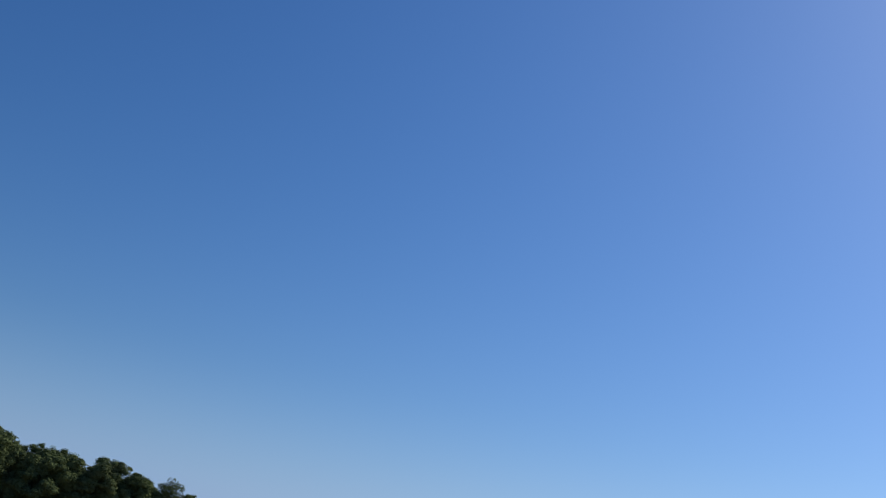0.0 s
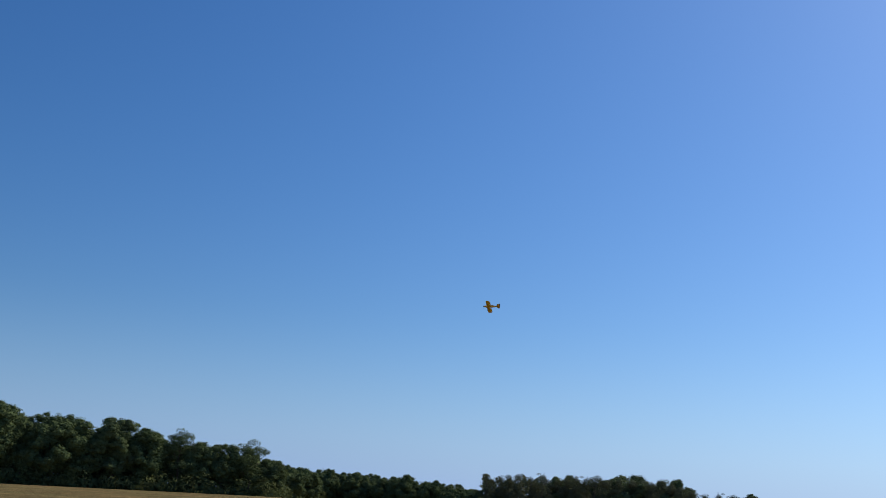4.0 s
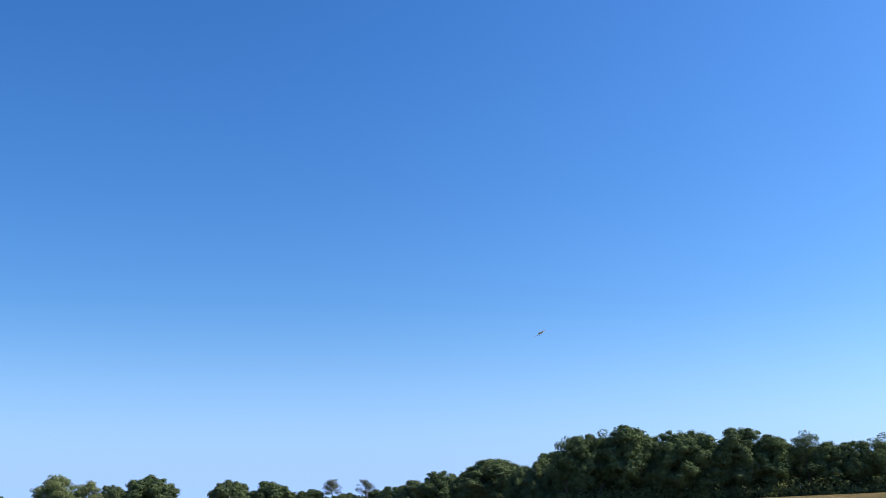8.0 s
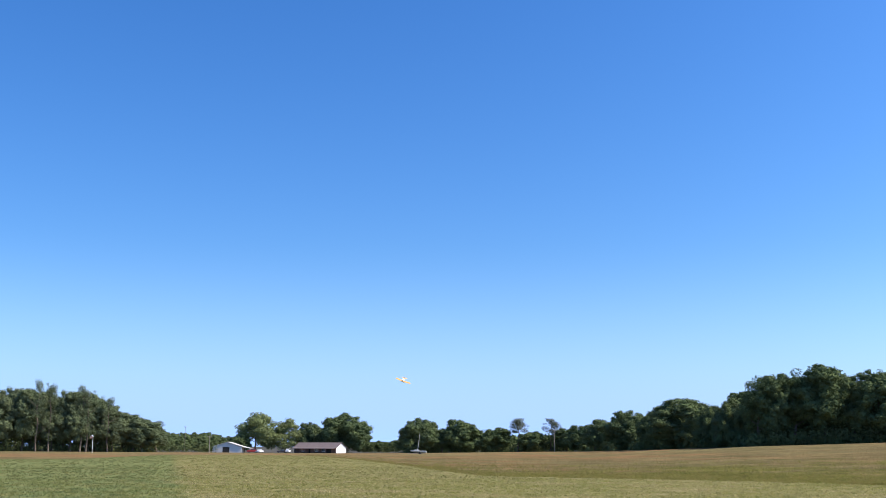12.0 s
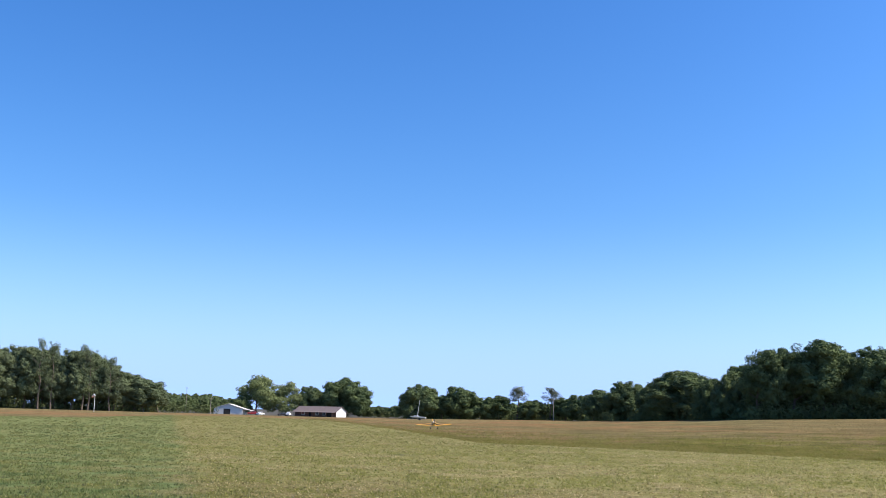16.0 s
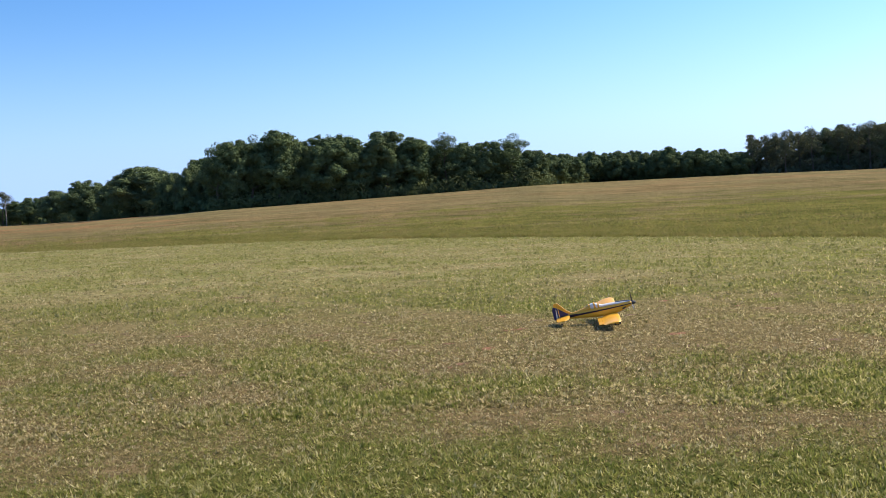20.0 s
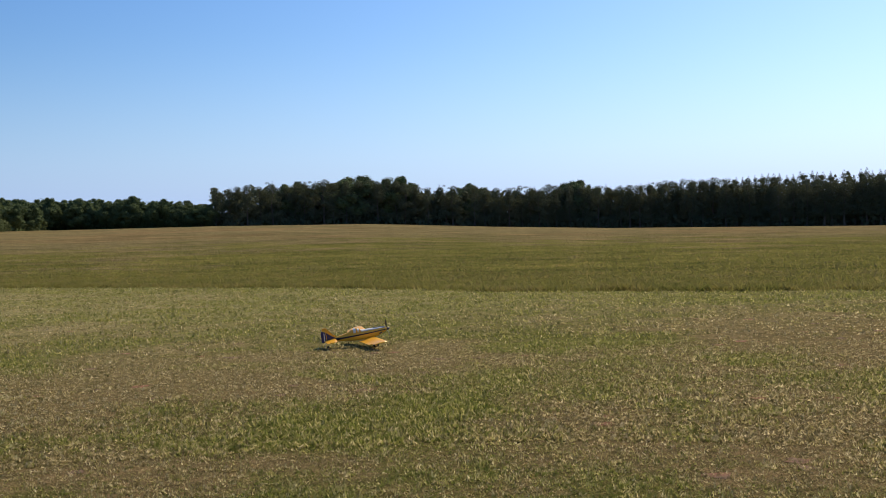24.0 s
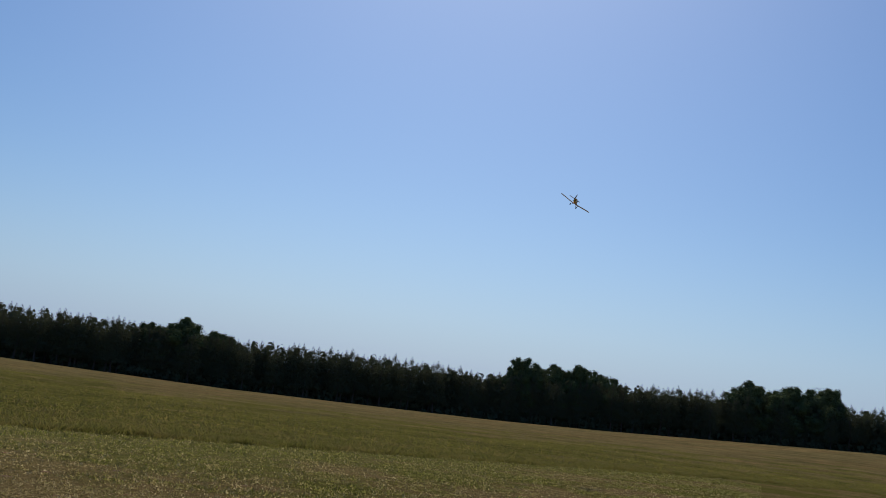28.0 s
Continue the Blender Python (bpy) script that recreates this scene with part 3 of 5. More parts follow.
def broadleaf(seed, label, leaf, height=15.0, width=9.0, low=0.1, masses=44, per=76, size=0.20, open_=0.0, trunk=0.3):
    g = np.random.default_rng(seed)
    bm, ends = woody(g, height * 0.86, trunk, 9, 0.75, width / height * 0.36, 0.25)
    blobs = []
    if open_:
        lobes = max(7, masses // 5)
        for k in range(lobes):
            q = (k + g.random()) / lobes
            bulge = math.sin(math.pi * (0.22 + 0.74 * q) ** 0.85)
            turn = k * 2.4 + g.uniform(-0.7, 0.7)
            rr = width / 2 * bulge * g.uniform(0.40, 0.70)
            c = np.array((rr * math.cos(turn), rr * math.sin(turn), height * (low + 0.12 + (0.78 - low) * q)))
            lobe = math.sqrt(width * height) * g.uniform(0.145, 0.215)
            blobs.append((tuple(c), lobe * 0.72, 0.9))
            for m in range(8):
                d = g.normal(size=3)
                d[2] = d[2] * 0.7 + 0.25
                d /= np.linalg.norm(d)
                blobs.append((tuple(c + d * lobe * g.uniform(0.55, 0.85)), lobe * g.uniform(0.28, 0.5), g.uniform(0.75, 1.0)))
    else:
        # a dome of overlapping boughs that reaches down to the shrubs
        mid, lobes = height * (low + 0.40), int(masses * 0.8)
        for k in range(lobes):
            rise = -0.80 + 1.78 * (k + 0.5) / lobes
            flat = math.sqrt(max(0.0, 1 - rise * rise))
            turn = k * 2.4 + g.uniform(-0.5, 0.5)
            reach = g.uniform(0.80, 1.12)
            tall = (height - mid) if rise > 0 else (mid - height * low)
            c = np.array((width * 0.37 * flat * math.cos(turn) * reach, width * 0.37 * flat * math.sin(turn) * reach, mid + tall * 0.80 * rise * reach))
            lobe = math.sqrt(width * height) * g.uniform(0.085, 0.165)
            blobs.append((tuple(c), lobe, 0.85))
            for m in range(7):
                d = g.normal(size=3) + np.array((math.cos(turn) * flat, math.sin(turn) * flat, rise + 0.3)) * 0.9
                d /= np.linalg.norm(d)
                blobs.append((tuple(c + d * lobe * g.uniform(0.6, 0.95)), lobe * g.uniform(0.25, 0.6), g.uniform(0.75, 1.0)))
        for z in (0.3, 0.5, 0.68):
            blobs.append(((0, 0, height * z), width * 0.27, 1.0))
    for e in ends[::2]:
        blobs.append((tuple(e), width * 0.08, 0.9))
    verts, faces = leaf_cards(g, blobs, per, size, 0.7, 14, 0.0 if open_ else 0.55)
    verts[:, 2] *= height / verts[:, 2].max()
    return make_tree("broadleaf_tree", label, "tree", bm, verts, faces, leaf)


def plantation_pine(seed, label, height=14.0, width=4.6, low=0.22, whorls=16, per=110):
    """A slender pine: whorls of drooping sprays towards a pointed leader."""
    g = np.random.default_rng(seed)
    bm, _ = woody(g, height, 0.17, 6, 0.96, 0.12, 0.2)
    blobs = []
    for k in range(whorls):
        s = 1 - (1 - k / (whorls - 1)) ** 1.45
        z = height * (low + (0.89 - low) * s)
        reach = width / 2 * (1 - s) ** 0.62 * g.uniform(0.75, 1.15) + 0.24
        arms = 5 if s < 0.7 else 3
        for q in range(arms):
            turn = q * 2 * math.pi / arms + k * 0.9 + g.uniform(-0.3, 0.3)
            rr = reach * g.uniform(0.45, 0.85)
            blobs.append(((rr * math.cos(turn), rr * math.sin(turn), z + g.uniform(-0.3, 0.3)), 0.26 + 0.40 * reach * g.uniform(0.6, 1.0), 0.7 + 0.4 * s))
    blobs += [((0, 0, height * q), w, 1.5) for q, w in ((0.88, 0.55), (0.915, 0.42), (0.95, 0.28), (0.98, 0.15))]
    verts, faces = leaf_cards(g, blobs, per, 0.16, 0.5, 26)
    verts[:, 2] *= height / verts[:, 2].max()
    return make_tree("pine_tree", label, "tree", bm, verts, faces, M_NEEDLE)


def tall_pine(seed, label, height=16.0, width=6.5, bare=0.55, masses=16, leaf=M_NEEDLE, tuft=(0.10, 0.17), leader=False):
    """An old pine: a bare trunk with flat tufts at the top."""
    g = np.random.default_rng(seed)
    bm, ends = woody(g, height, 0.24, 8, 0.93, 0.2, bare)
    blobs = []
    for k in range(masses):
        s = g.random()
        turn, rr = g.uniform(0, 2 * math.pi), width / 2 * (1.08 - s) ** 0.7 * math.sqrt(g.random())
        blobs.append(((rr * math.cos(turn), rr * math.sin(turn), height * (bare + (0.96 - bare) * s)), width * g.uniform(*tuft), 0.85))
    for e in ends[::3]:
        blobs.append((tuple(e), width * 0.1, 0.6))
    if leader:
        blobs += [((g.uniform(-0.3, 0.3), g.uniform(-0.3, 0.3), height * q), 1.25 * (1.02 - q) * 5, 1.6) for q in (0.85, 0.90, 0.95, 0.985)]
    verts, faces = leaf_cards(g, blobs, 110, 0.165, 0.5, 26)
    verts[:, 2] *= height / verts[:, 2].max()
    return make_tree("pine_tree", label, "tree", bm, verts, faces, leaf)


EDGE_OAK, LACY = "dark green oak in the wood's edge", "tall dark green tree with an open lacy crown"
PROTO = {
    "dense": [broadleaf(11, "large rounded dark green oak at the wood's edge", M_OAK, 15, 12, 0.03, 70), broadleaf(12, "large rounded dark green oak at the wood's edge", M_OAK, 15, 12, 0.03, 66)],
    "oak": [broadleaf(21, EDGE_OAK, M_OAK, 15, 8.5), broadleaf(22, EDGE_OAK, M_OAK, 15, 8), broadleaf(23, EDGE_OAK, M_OAK, 15, 9), broadleaf(24, EDGE_OAK, M_OAK, 15, 8.5, 0.14, 38)],
    "wide": [broadleaf(25 + k, "broad dark green tree beyond the field", M_OAK, 12, 14, 0.04, 60) for k in range(3)],
    "open": [broadleaf(31, LACY, M_OAK, 16, 8, 0.2, 50, 80, 0.18, 1.0), broadleaf(32, LACY, M_OAK, 16, 8.5, 0.2, 50, 80, 0.18, 1.0)],
    "west": [broadleaf(35 + k, "tall green tree in the western wood", M_WEST, 16, 8.5 + 0.5 * k, 0.08, 50) for k in range(3)],
    "bright": [broadleaf(41, "light green spreading pecan tree beside the farm buildings", M_BRIGHT, 16, 17, 0.05, 95, 60, 0.27, 1.0),
               broadleaf(42, "light green spreading pecan tree beside the farm buildings", M_BRIGHT, 16, 16, 0.05, 90, 60, 0.27, 1.0)],
    "pine": [plantation_pine(51 + k, "dark slender pine in a planted stand", 14, 4.4 + 0.4 * k) for k in range(4)],
    "tall": [tall_pine(61 + k, "tall pine with a full dark crown", 16, 6.0, 0.2, 30, M_WEST, (0.12, 0.19)) for k in range(3)],
    "stand": [tall_pine(71 + k, "dark rounded pine in a planted stand", 16, 6.6 + 0.4 * k, 0.15, 30, M_NEEDLE, (0.14, 0.21), True) for k in range(4)],
    "lone": [tall_pine(66 + k, "lone tall pine with a bare trunk and tufted top", 14, 6.5, 0.56, 26, M_NEEDLE, (0.13, 0.21)) for k in range(2)],
}
HEIGHT = {"dense": (15, 12), "oak": (15, 8.5), "wide": (12, 14), "open": (16, 8.2), "bright": (16, 16.5), "west": (16, 9), "pine": (14, 5.0), "tall": (16, 6.5), "lone": (14, 6.5), "stand": (16, 7.0)}
used = {}


def plant(kind, az, top, r=None, width=None, group=""):
    """A tree on a bearing whose top stands at an elevation angle; width in degrees of bearing."""
    r = r if r else float(wood_edge(az)) + 4
    p = spot(az, r)
    h = EYE + r * math.tan(radians(top * (1.08 if kind == 'wide' else 1.06 if kind == 'stand' else 1.03))) - p.z
    g = random.random()
    protos = PROTO[kind]
    k = used.get(kind, 0)
    used[kind] = k + 1
    ph, pw = HEIGHT[kind]
    sz = h / ph
    sx = r * radians(width) * (1.0 if kind in ('pine', 'tall', 'lone') else 1.15) / pw if width else sz * (0.9 + 0.3 * g) * (1.3 if kind == 'pine' else 1.15 if kind in ('stand', 'tall') else 1.0)
    m = Matrix.Translation(p) @ pose(0, 0, 0, 0, 0, g * 360)
    tree = protos[k % len(protos)]
    if k >= len(protos):
        tree = copy_thing(tree, m)
    tree.matrix_basis = m @ Matrix.Diagonal((sx, sx, sz, 1))
    if group:
        tagged(tree, group=group)
    return tree


def skyline(kind, stops, gap, depth=(0, 0), jitter=0.12, width=None, group=""):
    """A row of trees whose tops follow a skyline."""
    table = np.array(stops)
    az = table[0, 0]
    while az < table[-1, 0]:
        top = float(np.interp(az, table[:, 0], table[:, 1])) * (1 + random.uniform(-jitter, jitter * 0.6))
        plant(kind, az, top, float(wood_edge(az)) + random.uniform(*depth), width, group)
        az += gap * random.uniform(0.75, 1.25)


# the oak wood on the rise
WOOD = "trees of the oak wood"
for row in (("wide", 6.5, 1.35, 2.0), ("wide", 7.8, 1.75, 2.6), ("wide", 9.1, 1.66, 1.7), ("dense", 10.55, 2.45, 3.3), ("wide", 12.0, 1.98, 1.7), ("wide", 13.0, 2.18, 2.0),
            ("open", 14.3, 3.52, 1.9), ("oak", 15.2, 3.6, 1.8), ("open", 16.1, 3.82, 2.0), ("oak", 17.5, 4.05, 2.5), ("oak", 18.8, 3.5, 1.7), ("dense", 20.3, 3.74, 3.3)):
    plant(row[0], row[1], row[2], None, row[3], WOOD)
for row in (("oak", 21.9, 3.0, 1.7), ("oak", 23.1, 3.8, 2.2), ("oak", 24.6, 3.42, 2.0), ("open", 26.3, 3.58, 2.1), ("oak", 27.4, 3.05, 1.5), ("oak", 28.5, 3.0, 1.6),
            ("open", 29.9, 3.36, 2.2), ("oak", 31.0, 2.45, 1.4)):
    plant(row[0], row[1], row[2], None, row[3], WOOD)
skyline("oak", ((13.5, 2.9), (17, 3.4), (23, 3.1), (30, 2.3)), 1.1, (9, 16), 0.1, 2.0, WOOD)
skyline("wide", ((32.0, 2.08), (36, 2.05), (37.4, 2.15), (41.8, 1.82)), 0.8, (0, 8), 0.07, 1.75, WOOD)

# the planted pines
STAND = "pines of the planted stand"
skyline("stand", ((42.2, 2.72), (46, 2.7), (47.2, 2.9), (51.4, 2.85), (53.2, 2.4), (55.4, 2.42), (58.4, 2.28), (63.4, 2.22), (66.3, 2.3), (69.2, 2.5)), 0.55, (0, 7), 0.07, None, STAND)
skyline("pine", ((53, 2.3), (58.4, 2.25), (63.4, 2.2), (69, 2.42)), 0.6, (1, 6), 0.09, None, STAND)
skyline("pine", ((69.2, 2.5), (79, 2.6), (80, 2.4), (85, 2.4), (92.7, 2.56), (96, 2.5), (97, 2.3), (104.7, 2.6), (109, 2.7), (118, 2.75), (121, 2.7)), 0.29, (0, 8), 0.09, None, STAND)
for row in (("wide", 46.2, 2.74, 2.0), ("wide", 49.3, 2.98, 3.0), ("wide", 51.6, 2.9, 2.4), ("wide", 55.5, 2.48, 2.2), ("wide", 61.2, 2.5, 2.2), ("wide", 80.3, 2.5, 2.2), ("wide", 81.9, 2.95, 2.8),
            ("wide", 83.5, 2.48, 2.2), ("wide", 99.6, 3.15, 2.3), ("wide", 101.1, 3.05, 2.4), ("wide", 102.5, 3.1, 2.3), ("wide", 103.9, 2.8, 2.2), ("wide", 111.4, 3.3, 2.6), ("wide", 112.9, 3.25, 2.4), ("wide", 114.5, 3.35, 2.5)):
    plant(row[0], row[1], row[2], float(wood_edge(row[1])) + 10, row[3] * 1.2, "broadleaf trees behind the pines")

# the western pines and the farm
skyline("west", ((-30, 2.75), (-25.3, 2.75), (-23.8, 2.78), (-22.2, 2.95), (-21.3, 2.6), (-20.2, 2.62), (-19.3, 2.05), (-18.4, 1.75), (-17.4, 1.32), (-16.6, 0.95)), 0.42, (0, 9), 0.10, 1.55, "western trees")
for az, top in ((-22.35, 3.15), (-21.75, 3.02), (-20.28, 2.92), (-20.0, 2.7), (-18.95, 2.42), (-16.55, 1.22), (-24.6, 3.0)):
    plant("tall", az, top, float(wood_edge(az)) - 2, 1.15, "western pines")
skyline("wide", ((-16.4, 0.72), (-14, 0.58), (-12.4, 0.5)), 0.6, (35, 60), 0.2, 1.2, "distant trees")
for row in (("bright", -11.6, 1.72, 2.4), ("bright", -10.05, 1.42, 2.1), ("wide", -8.75, 1.15, 1.6), ("wide", -7.0, 1.62, 2.7)):
    plant(row[0], row[1], row[2], 528, row[3], "trees round the farm")
skyline("wide", ((-6.0, 0.25), (-4.2, 0.28)), 0.45, (60, 90), 0.2, 0.9, "distant trees")
for row in (("wide", -3.1, 1.4, 2.2), ("oak", -1.95, 0.85, 1.2), ("wide", -1.0, 1.33, 2.2), ("wide", 0.35, 0.85, 1.4), ("oak", 1.1, 0.98, 1.2), ("lone", 2.05, 1.45, 1.25), ("wide", 2.9, 0.75, 1.5),
            ("lone", 3.8, 1.43, 1.3), ("oak", 4.6, 0.95, 1.2), ("wide", 5.3, 1.05, 1.7), ("oak", 6.1, 1.15, 1.3)):
    plant(row[0], row[1], row[2], None, row[3], "trees beyond the field")
skyline("wide", ((-3.6, 0.55), (7.5, 0.75)), 0.8, (20, 40), 0.25, 1.4, "trees beyond the field")


def undergrowth(name, label, az0, az1, step_, high, seed, mat=M_SHRUB, back=3.0):
    """A ragged hedge of shrubs along the foot of a wood."""
    g = np.random.default_rng(seed)
    blobs = []
    for az in np.arange(az0, az1, step_):
        q = az + g.uniform(-0.3, 0.3) * step_
        r = float(wood_edge(q)) + g.uniform(-1.0, back)
        h = high * g.uniform(0.6, 1.2)
        p = spot(q, r)
        blobs.append(((p.x, p.y, p.z + h * 0.40), h * 0.6, 0.95))
    verts, faces = leaf_cards(g, blobs, 26, 0.26)
    return tagged(new(name, mesh_of(name, verts, faces, (mat,))), label, "shrubs", kind="stuff")


def deep_wood(name, label, stops, count, seed, mat, depth=(6, 30), share=0.86):
    """The unlit inside of a wood behind its first trees."""
    g = np.random.default_rng(seed)
    table = np.array(stops)
    az = g.uniform(table[0, 0], table[-1, 0], count)
    r = wood_edge(az) + g.uniform(*depth, count)
    z0 = land(az, r)
    top = EYE + r * np.tan(np.radians(np.interp(az, table[:, 0], table[:, 1]))) - z0
    z = z0 + top * share * (1 + 0.08 * np.sin(az * 9) + 0.06 * np.sin(az * 23)) * g.random(count) ** 1.25
    p = np.stack([r * np.sin(np.radians(az)), r * np.cos(np.radians(az)), z], -1)
    blobs = [(tuple(q), 0.9, 0.8) for q in p]
    verts, faces = leaf_cards(g, blobs, 6, 0.66, 0.7, 6)
    return tagged(new(name, mesh_of(name, verts, faces, (mat,))), label, "trees", kind="stuff")


deep_wood("woodland", "dark depths of the oak wood", ((6.4, 1.2), (9, 1.5), (10.5, 2.2), (13, 2.0), (14, 3.1), (17.5, 3.7), (23, 3.3), (28, 2.7), (30, 2.8), (32, 2.0), (36, 2.0), (41.8, 1.8)), 5200, 71, M_OAK)
deep_wood("woodland", "dark depths of the planted pines", ((42, 2.6), (46, 2.6), (49, 2.8), (51.4, 2.7), (53.5, 2.2), (63.4, 2.1), (69, 2.35), (79, 2.45), (85, 2.25), (93, 2.4), (97, 2.2), (104, 2.5), (121, 2.6)), 16000, 72, M_NEEDLE, (3, 24), 0.90)
deep_wood("woodland", "dark depths of the western pines", ((-30, 2.5), (-22, 2.5), (-20.5, 2.4), (-19.4, 2.1), (-18, 1.6), (-16.7, 0.9)), 2600, 73, M_WEST)
deep_wood("woodland", "dark line of trees beyond the field", ((-3.9, 0.7), (-2, 0.9), (1, 0.6), (7, 0.8)), 1400, 74, M_OAK)
deep_wood("woodland", "shaded floor of the oak wood", ((6.4, 1.0), (41.8, 1.0)), 3600, 75, M_OAK, (1, 14), 0.45)
deep_wood("woodland", "shaded floor of the planted pines", ((42, 1.2), (121, 1.2)), 5200, 76, M_NEEDLE, (1, 14), 0.4)
undergrowth("undergrowth", "green shrubs along the foot of the oak wood", 6, 42, 0.22, 3.6, 5)
undergrowth("undergrowth", "dark brush along the foot of the pines", 42, 121, 0.4, 3.0, 6, M_NEEDLE, 6.0)
undergrowth("undergrowth", "green shrubs along the foot of the western trees", -30, -13.5, 0.3, 3.4, 7)
undergrowth("undergrowth", "green shrubs beyond the far side of the field", -6, 7, 0.3, 3.0, 8)


# ---- model aircraft ----
M_YELLOW = weathered("yellow_foam_paint", (0.90, 0.45, 0.040), (0.68, 0.31, 0.022), 0.30, 9.0, 0, 0.25, 0.6)
M_BLUE = weathered("navy_stripe_paint", (0.018, 0.022, 0.10), (0.03, 0.03, 0.06), 0.4, 9.0, 0, 0.3)
M_PLUM = weathered("dark_plum_stripe_paint", (0.060, 0.024, 0.034), (0.04, 0.02, 0.03), 0.45, 9.0, 0, 0.3)
M_WHITE = weathered("white_foam_paint", (0.78, 0.77, 0.72), (0.5, 0.46, 0.4), 0.25, 9.0, 0, 0.25)
M_TYRE = weathered("black_foam_tyre", (0.015, 0.015, 0.016), (0.05, 0.045, 0.04), 0.85, 20.0)
M_BLACK = weathered("black_plastic", (0.02, 0.02, 0.022), (0.05, 0.05, 0.05), 0.45, 15.0)
M_WIRE = weathered("steel_wire", (0.45, 0.45, 0.46), (0.2, 0.18, 0.16), 0.35, 20.0, 1.0)
M_GLASS = material("tinted_canopy", (0.74, 0.74, 0.68), 0.08, 0, 0.6)
M_DECK = weathered("grey_deck_paint", (0.66, 0.66, 0.63), (0.45, 0.43, 0.38), 0.35, 9.0, 0, 0.25)

HULL = ((-0.62, 0.012, 0.050, 0.095), (-0.45, 0.030, 0.025, 0.108), (-0.25, 0.052, -0.008, 0.120), (-0.08, 0.066, -0.038, 0.128), (0.08, 0.070, -0.048, 0.128),
        (0.22, 0.066, -0.044, 0.126), (0.34, 0.056, -0.020, 0.122), (0.42, 0.046, 0.008, 0.116))


def hull_at(y):
    t = np.array(HULL)
    return [float(np.interp(y, t[:, 0], t[:, k])) for k in (1, 2, 3)]


def oval(y, w, z0, z1, n=20, power=0.75):
    c, h = (z0 + z1) / 2, (z1 - z0) / 2
    ring = []
    for k in range(n):
        a = 2 * math.pi * k / n
        ring.append((w * math.copysign(abs(math.cos(a)) ** power, math.cos(a)), y, c + h * math.copysign(abs(math.sin(a)) ** power, math.sin(a))))
    return ring


def wing_ring(x, y0, y1, z, thick):
    """An aerofoil section at span x, leading edge y1."""
    chord = y1 - y0
    upper = [(s, 0.62 * thick * (2.6 * math.sqrt(s) * (1 - s) + 0.25 * s * (1 - s))) for s in (0, 0.03, 0.1, 0.25, 0.45, 0.7, 1.0)]
    ring = [(x, y1 - s * chord, z + h) for s, h in upper]
    ring += [(x, y1 - s * chord, z - 0.45 * h - (0.002 if s == 1.0 else 0)) for s, h in upper[:0:-1]]
    return ring


SHORT, SLIM, WING_Z = 0.92, 0.84, -0.032


